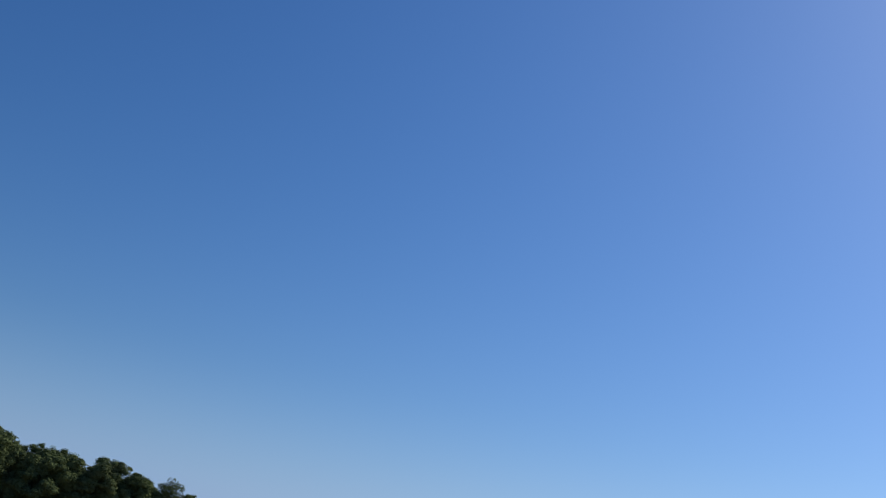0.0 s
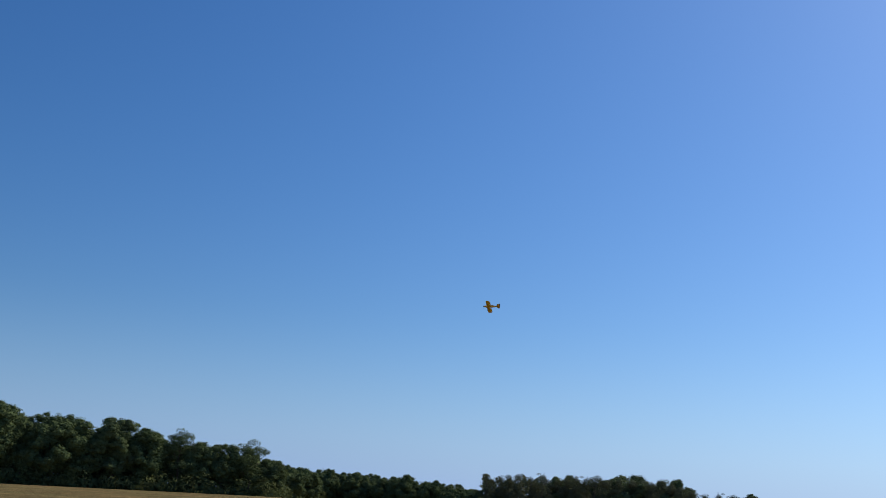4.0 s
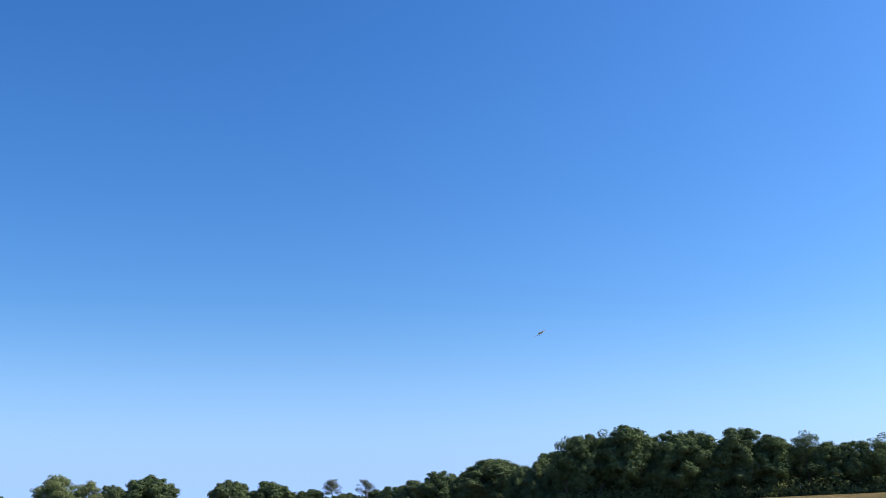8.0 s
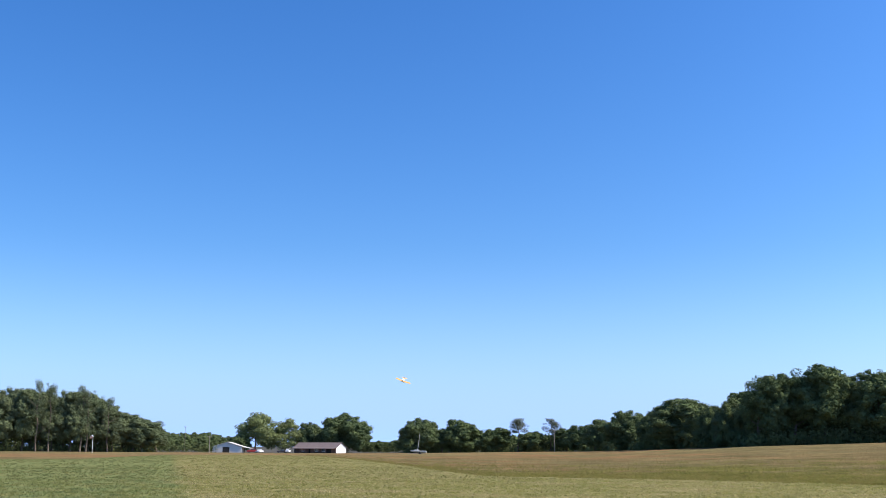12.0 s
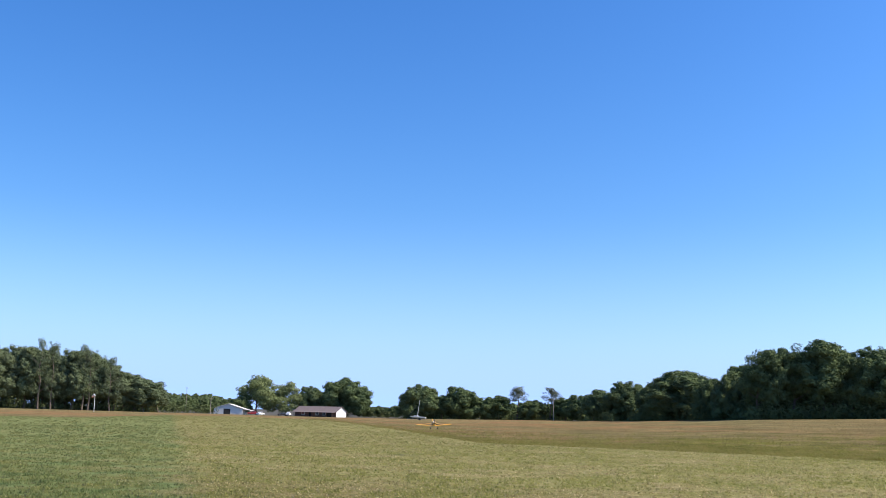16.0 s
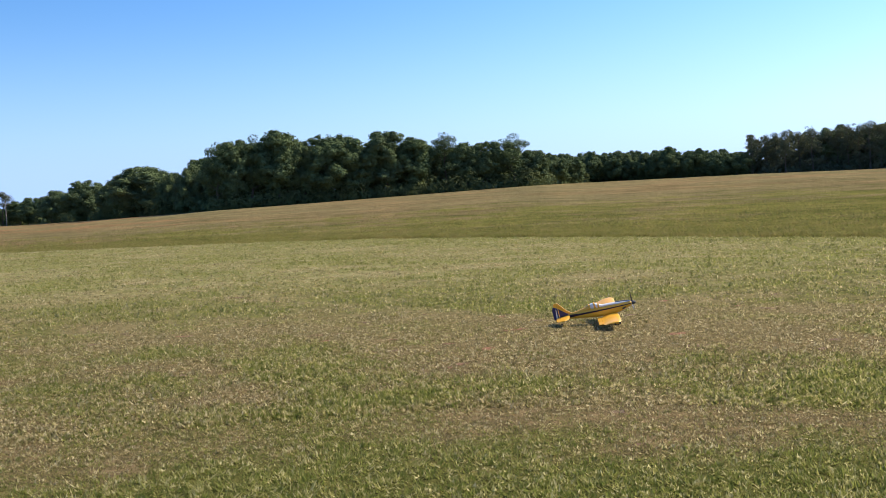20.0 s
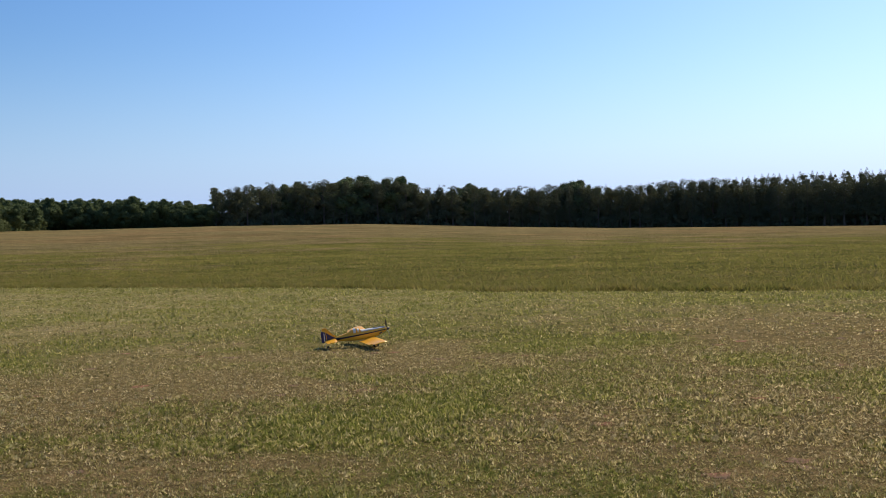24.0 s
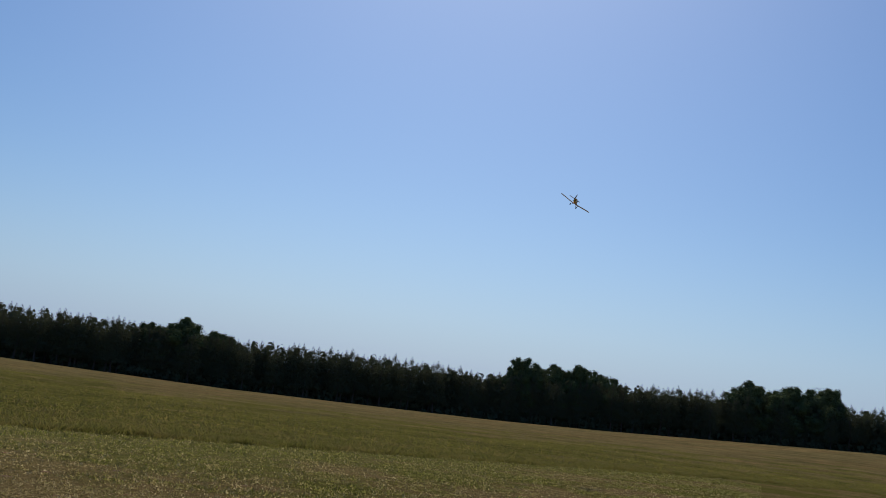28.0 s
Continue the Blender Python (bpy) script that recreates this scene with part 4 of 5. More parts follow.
def build_aircraft():
    plane = tagged(new("model_aircraft"), "yellow radio-controlled crop duster model with a dark side stripe", "model airplane")
    bm = loft(bmesh.new(), [oval(y, *hull_at(y)) for y in np.linspace(-0.62, 0.42, 22)])
    body = smooth(part("fuselage", bm, M_YELLOW, plane))
    nose = smooth(part("cowling", loft(bmesh.new(), [oval(y, w, a, b, 20, 0.85) for y, w, a, b in ((0.421, 0.047, 0.007, 0.117), (0.45, 0.043, 0.018, 0.112), (0.475, 0.034, 0.032, 0.102), (0.485, 0.024, 0.044, 0.092))]), M_YELLOW, plane))
    part("exhaust", rod(bmesh.new(), (0.045, 0.38, 0.03), (0.070, 0.33, 0.018), 0.010, 0.012, 10), M_BLACK, nose)
    for s in (-1, 1):
        bm = bmesh.new()
        ys = np.linspace(-0.61, 0.47, 24)
        rows = []
        for y in ys:
            w, z0, z1 = hull_at(min(y, 0.42))
            if y > 0.42:
                w *= 1 - (y - 0.42) * 2.6
            k = (y + 0.61) / 1.08
            mid = 0.078 - 0.01 * k
            half = 0.006 + 0.012 * (1 - k) + (0.02 * (0.25 - k) / 0.25 if k < 0.25 else 0)
            c, h = (z0 + z1) / 2, (z1 - z0) / 2
            ring = []
            for z in (mid - half, mid, mid + half):
                q = min(0.97, abs((z - c) / h)) if h else 0
                x = w * (1 - q ** (2 / 0.75)) ** 0.375
                ring.append((s * (x + 0.0025), y, z))
            rows.append([bm.verts.new(p) for p in ring])
        for a, b in zip(rows, rows[1:]):
            for j in range(2):
                bm.faces.new((a[j], a[j + 1], b[j + 1], b[j]))
        bmesh.ops.solidify(bm, geom=bm.faces[:], thickness=0.001)
        smooth(part("side_stripe", bm, M_PLUM, body, "dark plum stripe"))
    deck = loft(bmesh.new(), [oval(y, w, a, b, 16, 0.9) for y, w, a, b in ((0.03, 0.044, 0.10, 0.146), (0.16, 0.044, 0.10, 0.142), (0.28, 0.042, 0.09, 0.136), (0.40, 0.034, 0.08, 0.126), (0.46, 0.026, 0.07, 0.114))])
    smooth(part("hopper_deck", deck, M_DECK, body, "pale grey deck ahead of the cockpit"))
    panel = loft(bmesh.new(), [[(-w, y, z), (w, y, z), (w, y, z + 0.004), (-w, y, z + 0.004)] for y, w, z in ((0.24, 0.020, 0.1365), (0.30, 0.020, 0.1325), (0.40, 0.016, 0.1245), (0.455, 0.012, 0.1135))])
    part("glare_panel", panel, M_BLACK, body, "black anti-glare strip")
    spine = loft(bmesh.new(), [oval(y, w, a, b, 16, 0.9) for y, w, a, b in ((-0.52, 0.010, 0.08, 0.110), (-0.36, 0.026, 0.08, 0.126), (-0.22, 0.040, 0.08, 0.156), (-0.15, 0.043, 0.08, 0.188))])
    smooth(part("turtle_deck", spine, M_YELLOW, body))
    glass = loft(bmesh.new(), [oval(y, w, a, b, 16, 0.85) for y, w, a, b in ((-0.15, 0.043, 0.10, 0.192), (-0.11, 0.046, 0.10, 0.206), (-0.06, 0.046, 0.10, 0.203), (-0.01, 0.043, 0.10, 0.175), (0.05, 0.038, 0.10, 0.143))])
    canopy = smooth(part("canopy", glass, M_GLASS, plane, "pale tinted canopy"))
    for y, w, top in ((-0.145, 0.0465, 0.197), (-0.07, 0.0495, 0.210), (-0.012, 0.0465, 0.180)):
        bm = loft(bmesh.new(), [oval(y - 0.012, w, 0.10, top, 16, 0.85), oval(y + 0.012, w, 0.10, top, 16, 0.85)])
        part("canopy_frame", bm, M_YELLOW, canopy)
    for s in (-1, 1):
        rise = math.tan(radians(4.5))
        bm = bmesh.new()
        rings = []
        for x in (0.05, 0.3, 0.55, 0.67):
            rings.append(wing_ring(s * x, -0.005, 0.255, WING_Z + x * rise, 0.034))
        for x, y0, y1, thick in ((0.705, 0.004, 0.248, 0.032), (0.730, 0.022, 0.230, 0.027), (0.745, 0.050, 0.200, 0.020), (0.752, 0.085, 0.160, 0.012)):
            rings.append(wing_ring(s * x, y0, y1, WING_Z + x * rise, thick))
        wing = smooth(part("wing", loft(bm, rings), M_YELLOW, plane), 50)
        for name, x0, x1 in (("flap", 0.09, 0.40), ("aileron", 0.41, 0.665)):
            bm = loft(bmesh.new(), [[(s * x, y, WING_Z + x * rise + z) for y, z in ((-0.008, 0.008), (-0.065, 0.003), (-0.065, 0.000), (-0.008, -0.004))] for x in (x0, x1)])
            part(name, bm, M_YELLOW, wing)
        stab = part("tailplane", loft(bmesh.new(), [[(s * x, y, 0.082 + z) for y, z in ((y1, 0), (y1 - 0.03, 0.008), (-0.60, 0.006), (-0.60, -0.006), (y1 - 0.03, -0.008))] for x, y1 in ((0.0, -0.455), (0.20, -0.475), (0.265, -0.52))]), M_YELLOW, plane)
        part("elevator", loft(bmesh.new(), [[(s * x, y, 0.082 + z) for y, z in ((-0.603, 0.005), (y0, 0.001), (y0, -0.001), (-0.603, -0.005))] for x, y0 in ((0.02, -0.665), (0.20, -0.665), (0.26, -0.645))]), M_YELLOW, stab)
        leg = bmesh.new()
        rod(leg, (s * 0.05, 0.20, -0.040), (s * 0.135, 0.207, -0.118), 0.007, 0.006, 8)
        rod(leg, (s * 0.05, 0.14, -0.040), (s * 0.135, 0.207, -0.118), 0.005, 0.005, 8)
        rod(leg, (s * 0.125, 0.207, -0.125), (s * 0.175, 0.207, -0.125), 0.005, 0.005, 8)
        part("landing_gear_leg", leg, M_WIRE, plane)
        bm = bmesh.new()
        rings = []
        for k in range(24):
            a = 2 * math.pi * k / 24
            rings.append([(s * (0.155 + 0.017 * math.cos(b)), 0.19 + math.cos(a) * (0.034 + 0.014 * math.sin(b)), -0.125 + math.sin(a) * (0.034 + 0.014 * math.sin(b))) for b in (2 * math.pi * j / 10 for j in range(10))])
        tyre = smooth(part("wheel", loft(bm, rings + rings[:1], False), M_TYRE, plane, "black foam wheel"))
        part("hub", rod(bmesh.new(), (s * 0.143, 0.19, -0.125), (s * 0.167, 0.19, -0.125), 0.024, 0.022, 16), M_YELLOW, tyre)
    fin = [[(x, y, z) for y, z in ((-0.40, 0.10), (-0.50, 0.17), (-0.60, 0.285), (-0.622, 0.290), (-0.612, 0.08))] for x in (-0.009, 0.009)]
    fin = part("fin", loft(bmesh.new(), fin), M_YELLOW, plane)
    rudder = part("rudder", loft(bmesh.new(), [[(x, y, z) for y, z in ((-0.615, 0.055), (-0.620, 0.215), (-0.686, 0.245), (-0.705, 0.19), (-0.70, 0.06))] for x in (-0.006, 0.006)]), M_BLUE, plane, "navy blue rudder")
    part("rudder_tip", loft(bmesh.new(), [[(x, y, z) for y, z in ((-0.622, 0.219), (-0.625, 0.290), (-0.665, 0.288), (-0.684, 0.249))] for x in (-0.006, 0.006)]), M_YELLOW, rudder, "yellow rudder tip")
    part("rudder_flash", loft(bmesh.new(), [[(x, y, z) for y, z in ((-0.640, 0.075), (-0.640, 0.205), (-0.650, 0.208), (-0.664, 0.075))] for x in (-0.008, 0.008)]), M_WHITE, rudder, "white flash")
    part("fin_flash", loft(bmesh.new(), [[(x, y, z) for y, z in ((-0.43, 0.095), (-0.50, 0.125), (-0.61, 0.212), (-0.606, 0.082))] for x in (-0.0105, 0.0105)]), M_BLUE, fin, "navy blue lower fin")
    strut = part("tail_wheel_strut", rod(bmesh.new(), (0, -0.575, 0.05), (0, -0.605, -0.025), 0.004, 0.004, 8), M_WIRE, plane)
    part("tail_wheel", rod(bmesh.new(), (-0.009, -0.558, -0.03), (0.009, -0.558, -0.03), 0.021, 0.021, 16), M_TYRE, strut)
    # propeller
    prop = tagged(new("propeller"))
    prop.parent = plane
    hub = loft(bmesh.new(), [oval(y, r, -r, r, 14, 1.0) for y, r in ((-0.012, 0.030), (0.01, 0.029), (0.035, 0.021), (0.052, 0.008), (0.056, 0.002))])
    smooth(part("spinner", hub, M_BLACK, prop))
    for k in range(3):
        rings = []
        for x, c, tw in ((0.02, 0.020, 40), (0.07, 0.036, 30), (0.12, 0.032, 20), (0.16, 0.018, 15)):
            u = (math.sin(radians(tw)), math.cos(radians(tw)))
            rings.append([(p * u[1] * c / 2 - q * 0.003 * u[0], p * u[0] * c / 2 + q * 0.003 * u[1], x) for p, q in ((-1, 0), (0, 1), (1, 0), (0, -1))])
        bm = loft(bmesh.new(), rings)
        bmesh.ops.rotate(bm, verts=bm.verts[:], cent=(0, 0, 0), matrix=Matrix.Rotation(radians(120 * k), 3, "Y"))
        part("blade", bm, M_BLACK, prop)
    for ob in plane.children_recursive:
        if ob.type == "MESH" and ob.parent is not prop and "wheel" not in ob.name and "hub" not in ob.name:
            ob.data.transform(Matrix.Diagonal((1, SHORT, 1, 1)))
        if ob in (body, nose, canopy) or ob.parent in (body, nose, canopy):
            ob.data.transform(pose(0, 0, 0.08) @ Matrix.Diagonal((1, 1, SLIM, 1)) @ pose(0, 0, -0.08))
    plane.scale = (0.97, 0.97, 0.97)
    return plane, prop


aircraft, propeller = build_aircraft()


# ---- farm ----
M_SIDING = weathered("white_siding", (0.78, 0.78, 0.76), (0.5, 0.48, 0.44), 0.6, 0.6)
M_TIN = weathered("grey_metal_siding", (0.66, 0.64, 0.60), (0.48, 0.45, 0.41), 0.5, 0.5)
M_BRICK = weathered("dark_brick", (0.17, 0.10, 0.075), (0.09, 0.06, 0.05), 0.85, 0.7)
M_ROOF = weathered("brown_shingles", (0.20, 0.155, 0.14), (0.12, 0.095, 0.085), 0.85, 0.8)
# near-black for slabs that imitate the shade inside doorways and slots
M_DARK = weathered("opening_shade", (0.03, 0.028, 0.026), (0.015, 0.015, 0.015), 0.9, 1.0)
M_PANE = material("window_glass", (0.06, 0.07, 0.08), 0.06, 0, 0.6)
M_POST = weathered("grey_weathered_wood", (0.33, 0.29, 0.24), (0.18, 0.15, 0.12), 0.85, 2.0)
M_HULL = weathered("white_gelcoat", (0.82, 0.82, 0.8), (0.55, 0.55, 0.5), 0.25, 0.8)
M_CAR_RED = weathered("red_car_paint", (0.40, 0.03, 0.025), (0.25, 0.05, 0.04), 0.3, 0.8)
M_CONE = weathered("fluorescent_yellow_plastic", (0.78, 0.80, 0.03), (0.5, 0.5, 0.05), 0.45, 12.0, 0, 0.2)
M_ORANGE = weathered("orange_windsock_cloth", (0.75, 0.22, 0.05), (0.6, 0.3, 0.15), 0.8, 4.0)


def gable_house(name, label, at, turn, length, deep, eave, ridge, wall, roof, openings, gable=M_SIDING):
    """A long gabled building: four walls, two roof slopes, openings along the front (local -Y)."""
    house = tagged(new(name), label, "house")
    house.matrix_basis = Matrix.Translation(at) @ pose(0, 0, 0, 0, 0, turn)
    t = 0.15
    for s in (-1, 1):
        part("wall", box(bmesh.new(), length, t, eave, pose(0, s * (deep / 2 - t / 2), eave / 2)), wall, house)
        bm = loft(bmesh.new(), [[(s * (length / 2 - d), y, z) for y, z in ((-deep / 2 + t, 0), (deep / 2 - t, 0), (deep / 2 - t, eave), (0, ridge - 0.1), (-deep / 2 + t, eave))] for d in (0.0, t)])
        part("gable_wall", bm, gable, house)
        o = 0.45
        drop = (ridge - eave) / (deep / 2) * o
        bm = loft(bmesh.new(), [[(x, s * (deep / 2 + o), eave - drop), (x, 0, ridge), (x, 0, ridge + 0.12), (x, s * (deep / 2 + o), eave - drop + 0.12)] for x in (-length / 2 - o, length / 2 + o)])
        part("roof_slope", bm, roof, house)
    for kind, x, w, h, z in openings:
        y = -deep / 2
        if kind == "window":
            win = part("window", box(bmesh.new(), w + 0.2, 0.08, h + 0.2, pose(x, y - 0.03, z + h / 2), 0.01), M_SIDING, house)
            for q in (-1, 1):
                part("pane", box(bmesh.new(), w / 2 - 0.06, 0.04, h - 0.08, pose(x + q * w / 4, y - 0.06, z + h / 2)), M_PANE, win)
        else:
            # dark slab on the closed wall, in place of a shaded opening
            part("doorway", box(bmesh.new(), w, 0.06, h, pose(x, y - 0.02, z + h / 2)), M_DARK, house)
    return house


home = gable_house("farmhouse", "long low farmhouse with white gable ends and a brown shingle roof", spot(-8.3, 500), -30, 24, 7.5, 2.5, 4.7, M_BRICK, M_ROOF,
                   (("door", -3, 1.0, 2.0, 0.1), ("window", -7, 1.6, 1.2, 0.9), ("window", 1, 1.6, 1.2, 0.9), ("window", 5, 1.6, 1.2, 0.9), ("door", 8, 2.6, 2.1, 0.05)))
# posts take the dark wall colour to imitate the shade under the porch
for x in (-11.2, -7.5, -3.8, 0.0, 3.8, 7.5, 11.2):
    part("porch_post", box(bmesh.new(), 0.14, 0.14, 2.2, pose(x, -5.6, 1.05), 0.01), M_BRICK, home)
part("porch_roof", loft(bmesh.new(), [[(x, -5.9, 2.05), (x, -3.7, 2.45), (x, -3.7, 2.57), (x, -5.9, 2.17)] for x in (-12.2, 12.2)]), M_ROOF, home)
barn = gable_house("barn", "pale grey metal barn with a dark open doorway", spot(-12.95, 508), 96, 15, 13, 2.7, 4.7, M_TIN, M_TIN, (("door", 3.5, 2.0, 2.0, 0.0),), M_TIN)
# the open doorway's inner shade, as a dark slab on the gable wall
part("doorway", box(bmesh.new(), 0.06, 3.0, 2.5, pose(-7.53, 0.5, 1.25)), M_DARK, barn)
part("sliding_door", box(bmesh.new(), 0.08, 2.6, 2.6, pose(-7.56, 3.6, 1.3), 0.01), M_TIN, barn)
part("lean_to_roof", loft(bmesh.new(), [[(x, -6.5, 2.55), (x, -10.0, 1.9), (x, -10.0, 2.0), (x, -6.5, 2.67)] for x in (-7.3, 7.3)]), M_TIN, barn)
for x in (-7.1, -2.4, 2.4, 7.1):
    part("lean_to_post", box(bmesh.new(), 0.14, 0.14, 1.95, pose(x, -9.8, 0.975), 0.01), M_POST, barn)


def vehicle(name, label, category, paint, at, turn, length, wide, high):
    """A small parked vehicle: body, cabin with windows, wheels."""
    car = tagged(new(name), label, category)
    car.matrix_basis = Matrix.Translation(at) @ pose(0, 0, 0, 0, 0, turn)
    part("body", box(bmesh.new(), length, wide, high * 0.42, pose(0, 0, high * 0.42), 0.12), paint, car)
    cab = bmesh.new()
    loft(cab, [[(x0, -w, z), (x1, -w, z), (x1, w, z), (x0, w, z)] for x0, x1, w, z in ((-length * 0.22, length * 0.25, wide * 0.47, high * 0.63), (-length * 0.12, length * 0.18, wide * 0.40, high))])
    cabin = part("cabin", cab, paint, car)
    for s in (-1, 1):
        part("window", box(bmesh.new(), length * 0.30, 0.03, high * 0.22, pose(length * 0.02, s * wide * 0.445, high * 0.80, s * 9)), M_PANE, cabin)
        for x in (-0.32, 0.32):
            wheel = part("wheel", rod(bmesh.new(), (x * length, s * wide * 0.40, 0.33), (x * length, s * wide * 0.51, 0.33), 0.33, 0.33, 18), M_TYRE, car)
            part("rim", rod(bmesh.new(), (x * length, s * wide * 0.505, 0.33), (x * length, s * wide * 0.52, 0.33), 0.2, 0.18, 14), M_WIRE, wheel)
    return car


vehicle("pickup_truck", "red pickup truck parked beside the barn", "truck", M_CAR_RED, spot(-11.75, 498), 10, 5.2, 1.9, 1.8)
vehicle("car", "white car parked between barn and house", "car", M_HULL, spot(-11.4, 496), 70, 4.5, 1.8, 1.5)
vehicle("car", "dark car parked beside the farmhouse", "car", M_BLACK, spot(-10.25, 496), 20, 4.5, 1.8, 1.5)
vehicle("trailer", "small white enclosed trailer beside the farmhouse", "trailer", M_HULL, spot(-9.95, 494), 80, 2.6, 1.7, 1.9)


def sailboat(at, turn):
    boat = tagged(new("sailboat"), "small white sailboat with a bare mast on a trailer", "boat")
    boat.matrix_basis = Matrix.Translation(at) @ pose(0, 0, 0, 0, 0, turn)
    rings = []
    for k in range(12):
        s = k / 11
        w = 0.95 * math.sin(math.pi * (0.30 + 0.66 * s)) + 0.03
        rings.append([(-2.3 + 4.8 * s, w * c, 0.95 + 0.25 * s - 0.62 * d * (1 - 0.5 * s ** 3)) for c, d in ((-1, 0), (-0.85, 0.6), (-0.3, 1), (0.3, 1), (0.85, 0.6), (1, 0))])
    hull = smooth(part("hull", loft(bmesh.new(), rings), M_HULL, boat))
    part("cabin_top", box(bmesh.new(), 1.5, 0.9, 0.25, pose(0.6, 0, 1.2), 0.06), M_HULL, hull)
    mast = part("mast", rod(bmesh.new(), (0.3, 0, 1.0), (-0.35, 0, 6.2), 0.06, 0.045, 10), M_WHITE, boat)
    part("forestay", rod(bmesh.new(), (-0.31, 0, 5.9), (2.4, 0, 1.55), 0.008, 0.008, 4), M_WIRE, mast)
    frame_ = bmesh.new()
    for s in (-1, 1):
        rod(frame_, (-2.0, s * 0.55, 0.28), (2.2, s * 0.3, 0.28), 0.05, 0.05, 6)
    rod(frame_, (2.0, 0, 0.28), (3.3, 0, 0.3), 0.05, 0.05, 6)
    rod(frame_, (3.2, 0, 0.4), (3.2, 0, 0.0), 0.03, 0.03, 6)
    for x in (-1.6, 0.2, 1.6):
        rod(frame_, (x, -0.6, 0.28), (x, 0.6, 0.28), 0.05, 0.05, 6)
        rod(frame_, (x, 0, 0.25), (x, 0, 0.5), 0.08, 0.06, 6)
    cart = part("trailer_frame", frame_, M_WIRE, boat)
    for s in (-1, 1):
        part("trailer_wheel", rod(bmesh.new(), (-0.4, s * 0.68, 0.3), (-0.4, s * 0.86, 0.3), 0.3, 0.3, 18), M_TYRE, cart)
    return boat


sailboat(spot(-3.15, 325), 175)


def windsock(at):
    sock = tagged(new("windsock"), "tall pale windsock pole with an orange and white sock", "windsock")
    sock.matrix_basis = Matrix.Translation(at)
    part("pole", rod(bmesh.new(), (0, 0, -0.2), (0, 0, 4.1), 0.07, 0.05, 10), M_WHITE, sock)
    part("swivel", rod(bmesh.new(), (0, 0, 4.1), (0, 0, 4.25), 0.05, 0.05, 10), M_WIRE, sock)
    for k in range(4):
        a, b = 0.1 + 0.28 * k, 0.1 + 0.28 * (k + 1)
        part("sock_band", rod(bmesh.new(), (-a * 0.6, 0, 4.2 - a * 0.55), (-b * 0.6, 0, 4.2 - b * 0.55), 0.34 - 0.03 * k, 0.34 - 0.03 * (k + 1), 14), M_ORANGE if k % 2 else M_HULL, sock)
    return sock


windsock(spot(-19.68, 282))


def utility_pole(at, high, turn):
    pole = tagged(new("utility_pole"), "weathered wooden utility pole with a crossarm", "utility pole", "utility poles")
    pole.matrix_basis = Matrix.Translation(at) @ pose(0, 0, 0, 0, 0, turn)
    part("post", rod(bmesh.new(), (0, 0, -0.3), (0, 0, high), 0.16, 0.11, 10), M_POST, pole)
    arm = part("crossarm", box(bmesh.new(), 2.0, 0.1, 0.12, pose(0, 0.12, high - 0.5), 0.01), M_POST, pole)
    for x in (-0.9, 0, 0.9):
        part("insulator", rod(bmesh.new(), (x, 0.12, high - 0.44), (x, 0.12, high - 0.28), 0.05, 0.03, 8), M_WIRE, arm)
    return pole


for az, r, h in ((3.95, 420, 8.5), (5.0, 425, 7.5), (-13.95, 470, 7.0)):
    utility_pole(spot(az, r), h, -az + 20)


def yard_light(at, high):
    """A tall slender pole with a flat lamp head, standing by the road."""
    pole = tagged(new("yard_light"), "tall slender yard light with a flat grey head", "street light")
    pole.matrix_basis = Matrix.Translation(at)
    part("pole", rod(bmesh.new(), (0, 0, -0.3), (0, 0, high), 0.10, 0.06, 10), M_POST, pole)
    head = part("lamp_head", box(bmesh.new(), 1.2, 0.6, 0.16, pose(0, 0, high + 0.08), 0.03), M_TIN, pole)
    part("lens", box(bmesh.new(), 0.8, 0.45, 0.03, pose(0, 0, high - 0.017), 0.005), M_PANE, head)
    return pole


yard_light(spot(-15.19, 440), 440 * math.tan(radians(0.94)) + EYE - float(land(-15.19, 440)))


def sports_cone(at, turn):
    cone = tagged(new("marker_cone"), "small fluorescent yellow slotted training cone on the grass", "cone")
    cone.matrix_basis = Matrix.Translation(at) @ pose(0, 0, 0, 0, 0, turn) @ Matrix.Scale(1.2, 4)
    rings = []
    for z, r in ((0.012, 0.060), (0.23, 0.016), (0.228, 0.011), (0.012, 0.055)):
        rings.append([(r * math.cos(2 * math.pi * k / 28), r * math.sin(2 * math.pi * k / 28), z) for k in range(28)])
    part("shell", loft(bmesh.new(), rings, False), M_CONE, cone)
    part("base", box(bmesh.new(), 0.15, 0.15, 0.014, pose(0, 0, 0.007), 0.004), M_CONE, cone)
    for k in range(5):
        z, r = 0.045 + 0.034 * k, 0.0542 - 0.0068 * k
        for q in range(4):
            bm = bmesh.new()
            a0 = q * math.pi / 2 + 0.25
            loft(bm, [[((r + e) * math.cos(a), (r + e) * math.sin(a), z + d) for e, d in ((0.0002, -0.007), (0.0012, -0.007), (-0.0006, 0.007), (-0.0016, 0.007))] for a in np.linspace(a0, a0 + 1.0, 6)])
            # dark strip on the uncut shell, painting the shade of a slot
            part("slot", bm, M_DARK, cone)
    return cone


sports_cone(spot(-9.6, 11.9), 20)

# ---- grass ----
TURF = "short mown grass with straw and bare soil between"
blades("grass", TURF, M_BLADE, 165000, -26, 112, 4.8, 17, 0.026, 0.0150, 1.1, 1, None, 1.3, 5, 0.022, 0.12)
blades("grass", TURF, M_BLADE_MID, 84000, -26, 112, 9, 62, 0.038, 0.029, 0.95, 2, None, 2.1, 7, 0.055, 0.12)
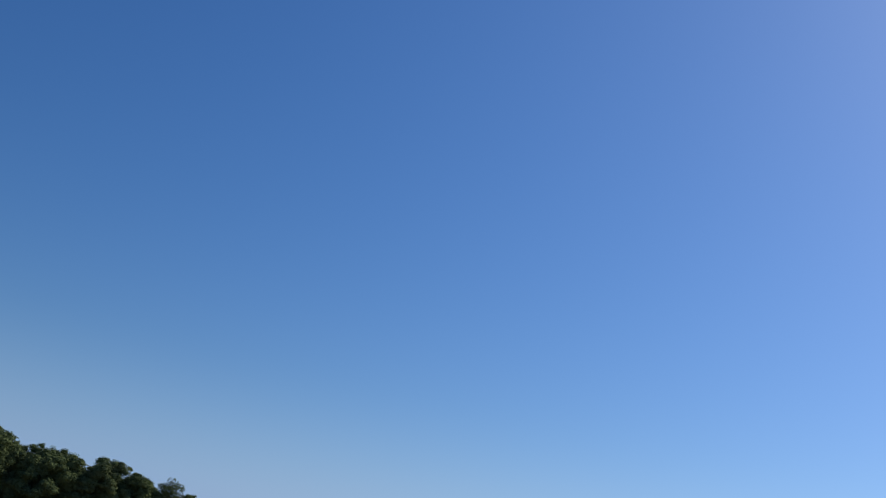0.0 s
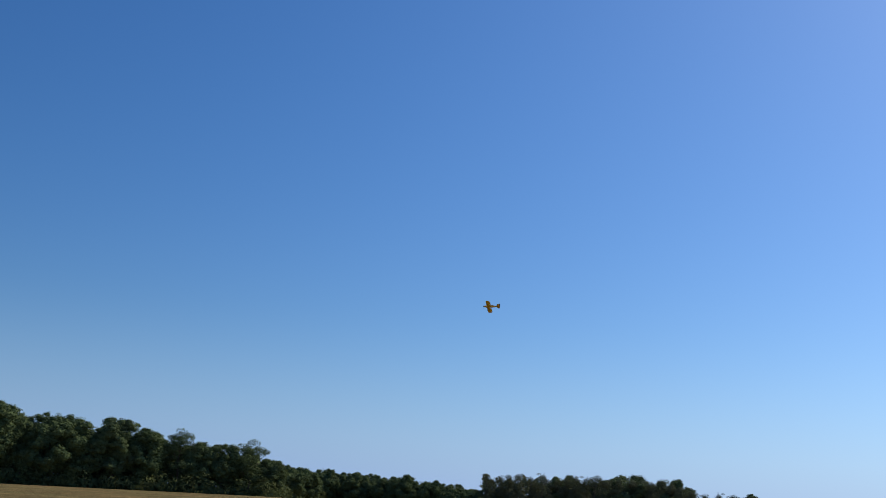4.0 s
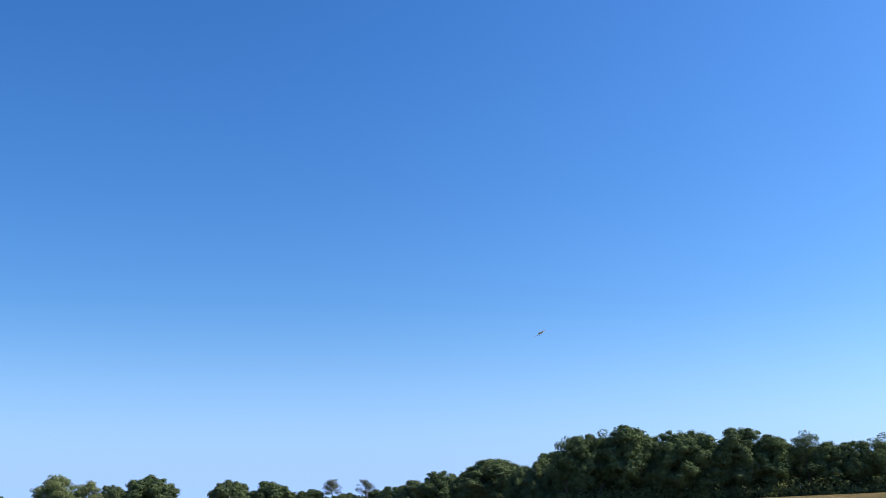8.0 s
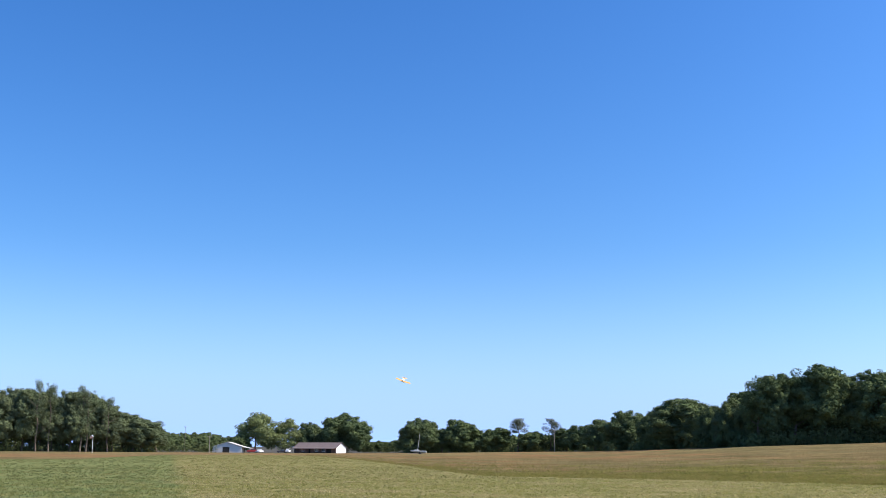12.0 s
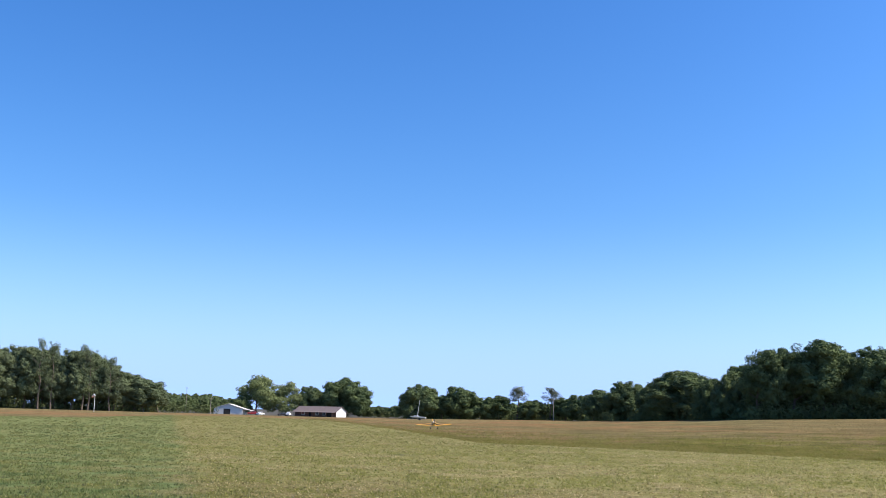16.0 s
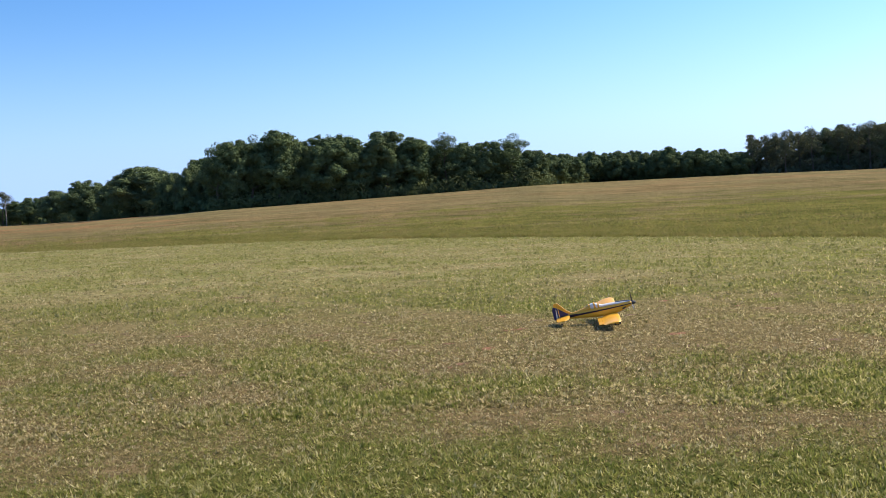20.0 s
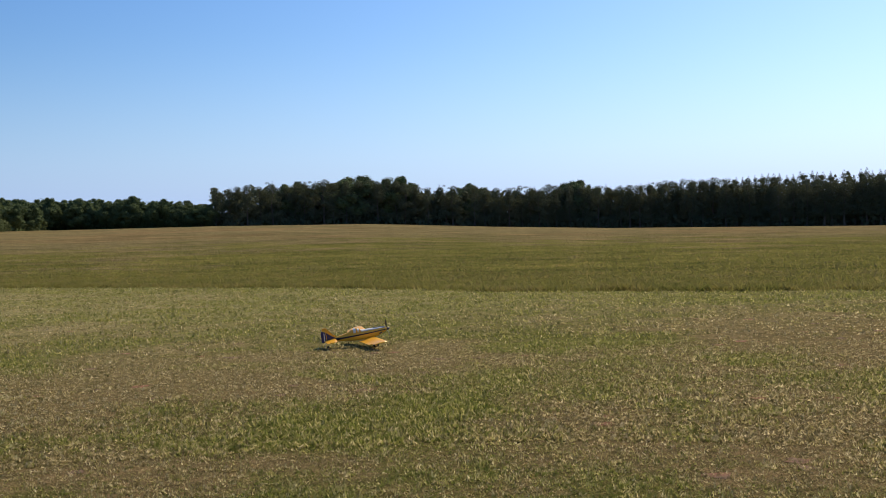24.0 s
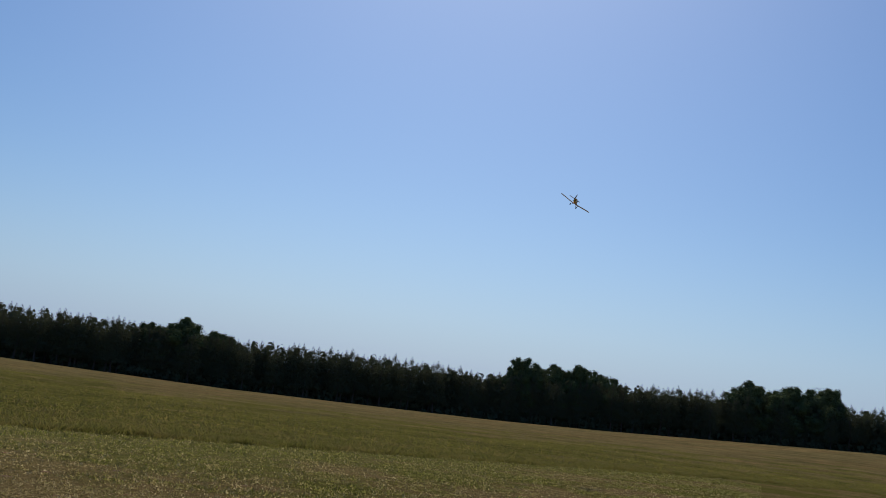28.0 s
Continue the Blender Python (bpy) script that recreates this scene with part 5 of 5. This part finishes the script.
blades("grass", TURF, M_BLADE_FAR, 52000, -26, 112, 18, 95, 0.045, 0.050, 1.1, 3, None, 1.3, 5, 0.09, 0.12)
blades("grass", TURF, M_BLADE, 26000, -180, 180, 0.25, 4.9, 0.05, 0.012, 1.1, 12, None, 1.0, 4, 0.03, 0.3)
blades("wild_flowers", "tiny pale yellow flowers dotted over the turf", M_FLOWER, 2000, 22, 112, 9, 30, 0.030, 0.018, 0.6, 9)
blades("grass", TURF, M_BLADE_FAR, 16000, -26, 10, 60, 215, 0.075, 0.13, 0.9, 6, None, 1.0, 4, 0.15)
blades("tall_grass", "uncut tufts of green grass along the mown edge", M_EDGE, 2000, 18, 118, 0.0, 0.7, 0.20, 0.028, 1.1, 7, "tall", 1.0, 18, 0.14)
blades("tall_grass", "rank clumps of weeds standing in the meadow", M_EDGE, 3600, -9, 118, 0.3, 50, 0.15, 0.05, 1.2, 14, "tall", 1.5, 12, 0.24)
blades("tall_grass", "uncut green and brown meadow grass along the mown edge", M_EDGE, 30000, -9, 118, 0.0, 12, 0.065, 0.028, 1.6, 4, "tall", 1.2, 7, 0.15)
blades("tall_grass", "uncut green and brown meadow grass across the field", M_TALL, 66000, -9, 118, 7, 150, 0.085, 0.08, 1.8, 5, "tall", 1.2, 2, 0.9)


# ---- what moves ----
def motions():
    # seconds, x, y, z, compass heading, pitch, bank to the right
    rows = (
        (0, 31.13, -3.02, 19.761, 70, 3, -20), (0.7, 38.86, 3.74, 20.329, 60, 3, -45), (1.4, 45.65, 10.64, 20.377, 46, 2, -76), (2, 52.32, 16.83, 20.787, 23, 2, -68),
        (2.5, 55.09, 24.76, 19.980, 4, -2, -58), (3, 54.81, 34.28, 19.047, -14, -8, -22), (3.5, 51.14, 43.38, 17.541, -28, -4, -5), (4, 45.60, 51.08, 15.538, -38, -2, 20),
        (4.5, 39.84, 58.34, 14.461, -35, 0, 20), (5.5, 30.72, 73.17, 15.041, -22, 2, 22), (6.5, 26.65, 87.99, 16.896, -2, 3, 22), (6.9, 26.29, 94.84, 17.439, 2, 3, 15),
        (7.3, 26.96, 101.72, 17.898, 4, 2, 0), (7.7, 26.77, 108.08, 18.806, -2, 2, -22), (8.1, 25.72, 112.30, 20.218, -18, 3, -36), (8.5, 23.52, 114.44, 21.504, -35, 3, -45),
        (8.9, 20.33, 114.77, 21.958, -32, 2, -50), (9.3, 16.52, 113.35, 21.693, -55, 0, -62), (9.7, 12.30, 111.68, 20.680, -90, -6, -70), (10.1, 8.08, 109.41, 19.115, -122, -12, -68),
        (10.5, 3.74, 107.20, 16.965, -148, -20, -58), (10.9, -0.41, 104.95, 14.280, -168, -25, -45), (11.3, -3.74, 103.21, 11.531, -174, -26, -40), (11.7, -5.80, 101.67, 9.275, -178, -26, -32),
        (12.1, -7.34, 99.53, 7.173, -181, -24, -16), (12.5, -8.26, 96.53, 4.984, -184, -18, -4), (13.5, -7.67, 83.91, 4.223, -187, -4, 3), (14.5, -5.77, 70.51, 3.561, -187, -1, 0),
        (15.1, -4.08, 60.92, 2.444, -188, 0, -2), (15.7, -2.59, 50.35, 1.513, -188, 2, 6), (16, -1.82, 44.62, 1.241, -188, 3, 2), (16.6, -0.67, 36.38, 1.263, -188, 4, 3),
        (16.9, -0.28, 33.17, 1.060, -189, 4, 4), (17.2, 0.20, 30.26, 0.800, -190, 4, 3), (17.5, 0.93, 27.94, 0.530, -192, 4, 4), (17.8, 1.77, 26.54, 0.200, -194, 4, 2),
        (18.1, 2.46, 23.83, 0.155, -196, 6, 0), (18.4, 3.15, 21.33, 0.135, -199, 9, 0), (18.6, 3.60, 19.63, 0.135, -201, 9, 0), (18.8, 4.02, 17.95, 0.135, -204, 9, 0),
        (19, 4.53, 16.35, 0.135, -207, 9, 4), (19.2, 5.22, 15.12, 0.135, -213, 9, 2), (19.4, 5.86, 14.01, 0.135, -221, 9, 5), (19.6, 6.59, 13.09, 0.135, -229, 9, 6),
        (19.8, 7.38, 12.48, 0.135, -235, 10, 7), (20, 8.17, 12.01, 0.135, -239, 11, 7), (20.2, 8.87, 11.65, 0.135, -246, 10, 7), (20.4, 9.56, 11.43, 0.135, -253, 9, 7),
        (20.7, 10.46, 11.27, 0.135, -260, 9, 7), (21, 11.29, 11.12, 0.135, -265, 9, 8), (21.5, 12.18, 11.14, 0.135, -261, 9, 7), (22, 12.28, 11.06, 0.135, -257, 9, 6),
        (22.5, 12.43, 11.03, 0.135, -252, 9, 5), (23.5, 12.79, 10.97, 0.135, -243, 9, 5), (24.5, 13.26, 10.89, 0.135, -231, 9, 5), (24.8, 13.75, 10.74, 0.137, -228, 9, 5),
        (25, 14.10, 10.49, 0.138, -224, 9, 5), (25.2, 14.60, 10.10, 0.144, -224, 7, 4), (25.5, 15.70, 9.00, 0.151, -226, 5, 3), (25.8, 17.02, 7.26, 0.149, -234, 6, 0),
        (26, 17.85, 5.80, 0.312, -239, 9, -2), (26.2, 19.30, 4.18, 0.533, -245, 15, -8), (26.3, 20.53, 3.50, 1.026, -248, 18, -10), (26.4, 21.30, 2.89, 1.456, -252, 18, -9),
        (26.6, 23.80, 1.62, 2.758, -257, 20, -2), (26.8, 26.04, 0.30, 3.982, -261, 22, 6), (27, 27.81, -1.00, 5.090, -264, 22, 11), (27.2, 31.09, -2.32, 6.388, -264, 16, 18),
        (27.4, 34.34, -3.65, 7.683, -262, 13, 23), (27.7, 39.13, -5.97, 9.354, -257, 8, 28), (28, 43.71, -8.68, 11.081, -254, 1, 30))
    walk(aircraft, [(t, pose(x, y, z, p, b, -h)) for t, x, y, z, h, p, b in rows])
    walk(propeller, [(k * 0.1, pose(0, 0.45, 0.068, 0, 75 * k, 0)) for k in range(281)])


motions()
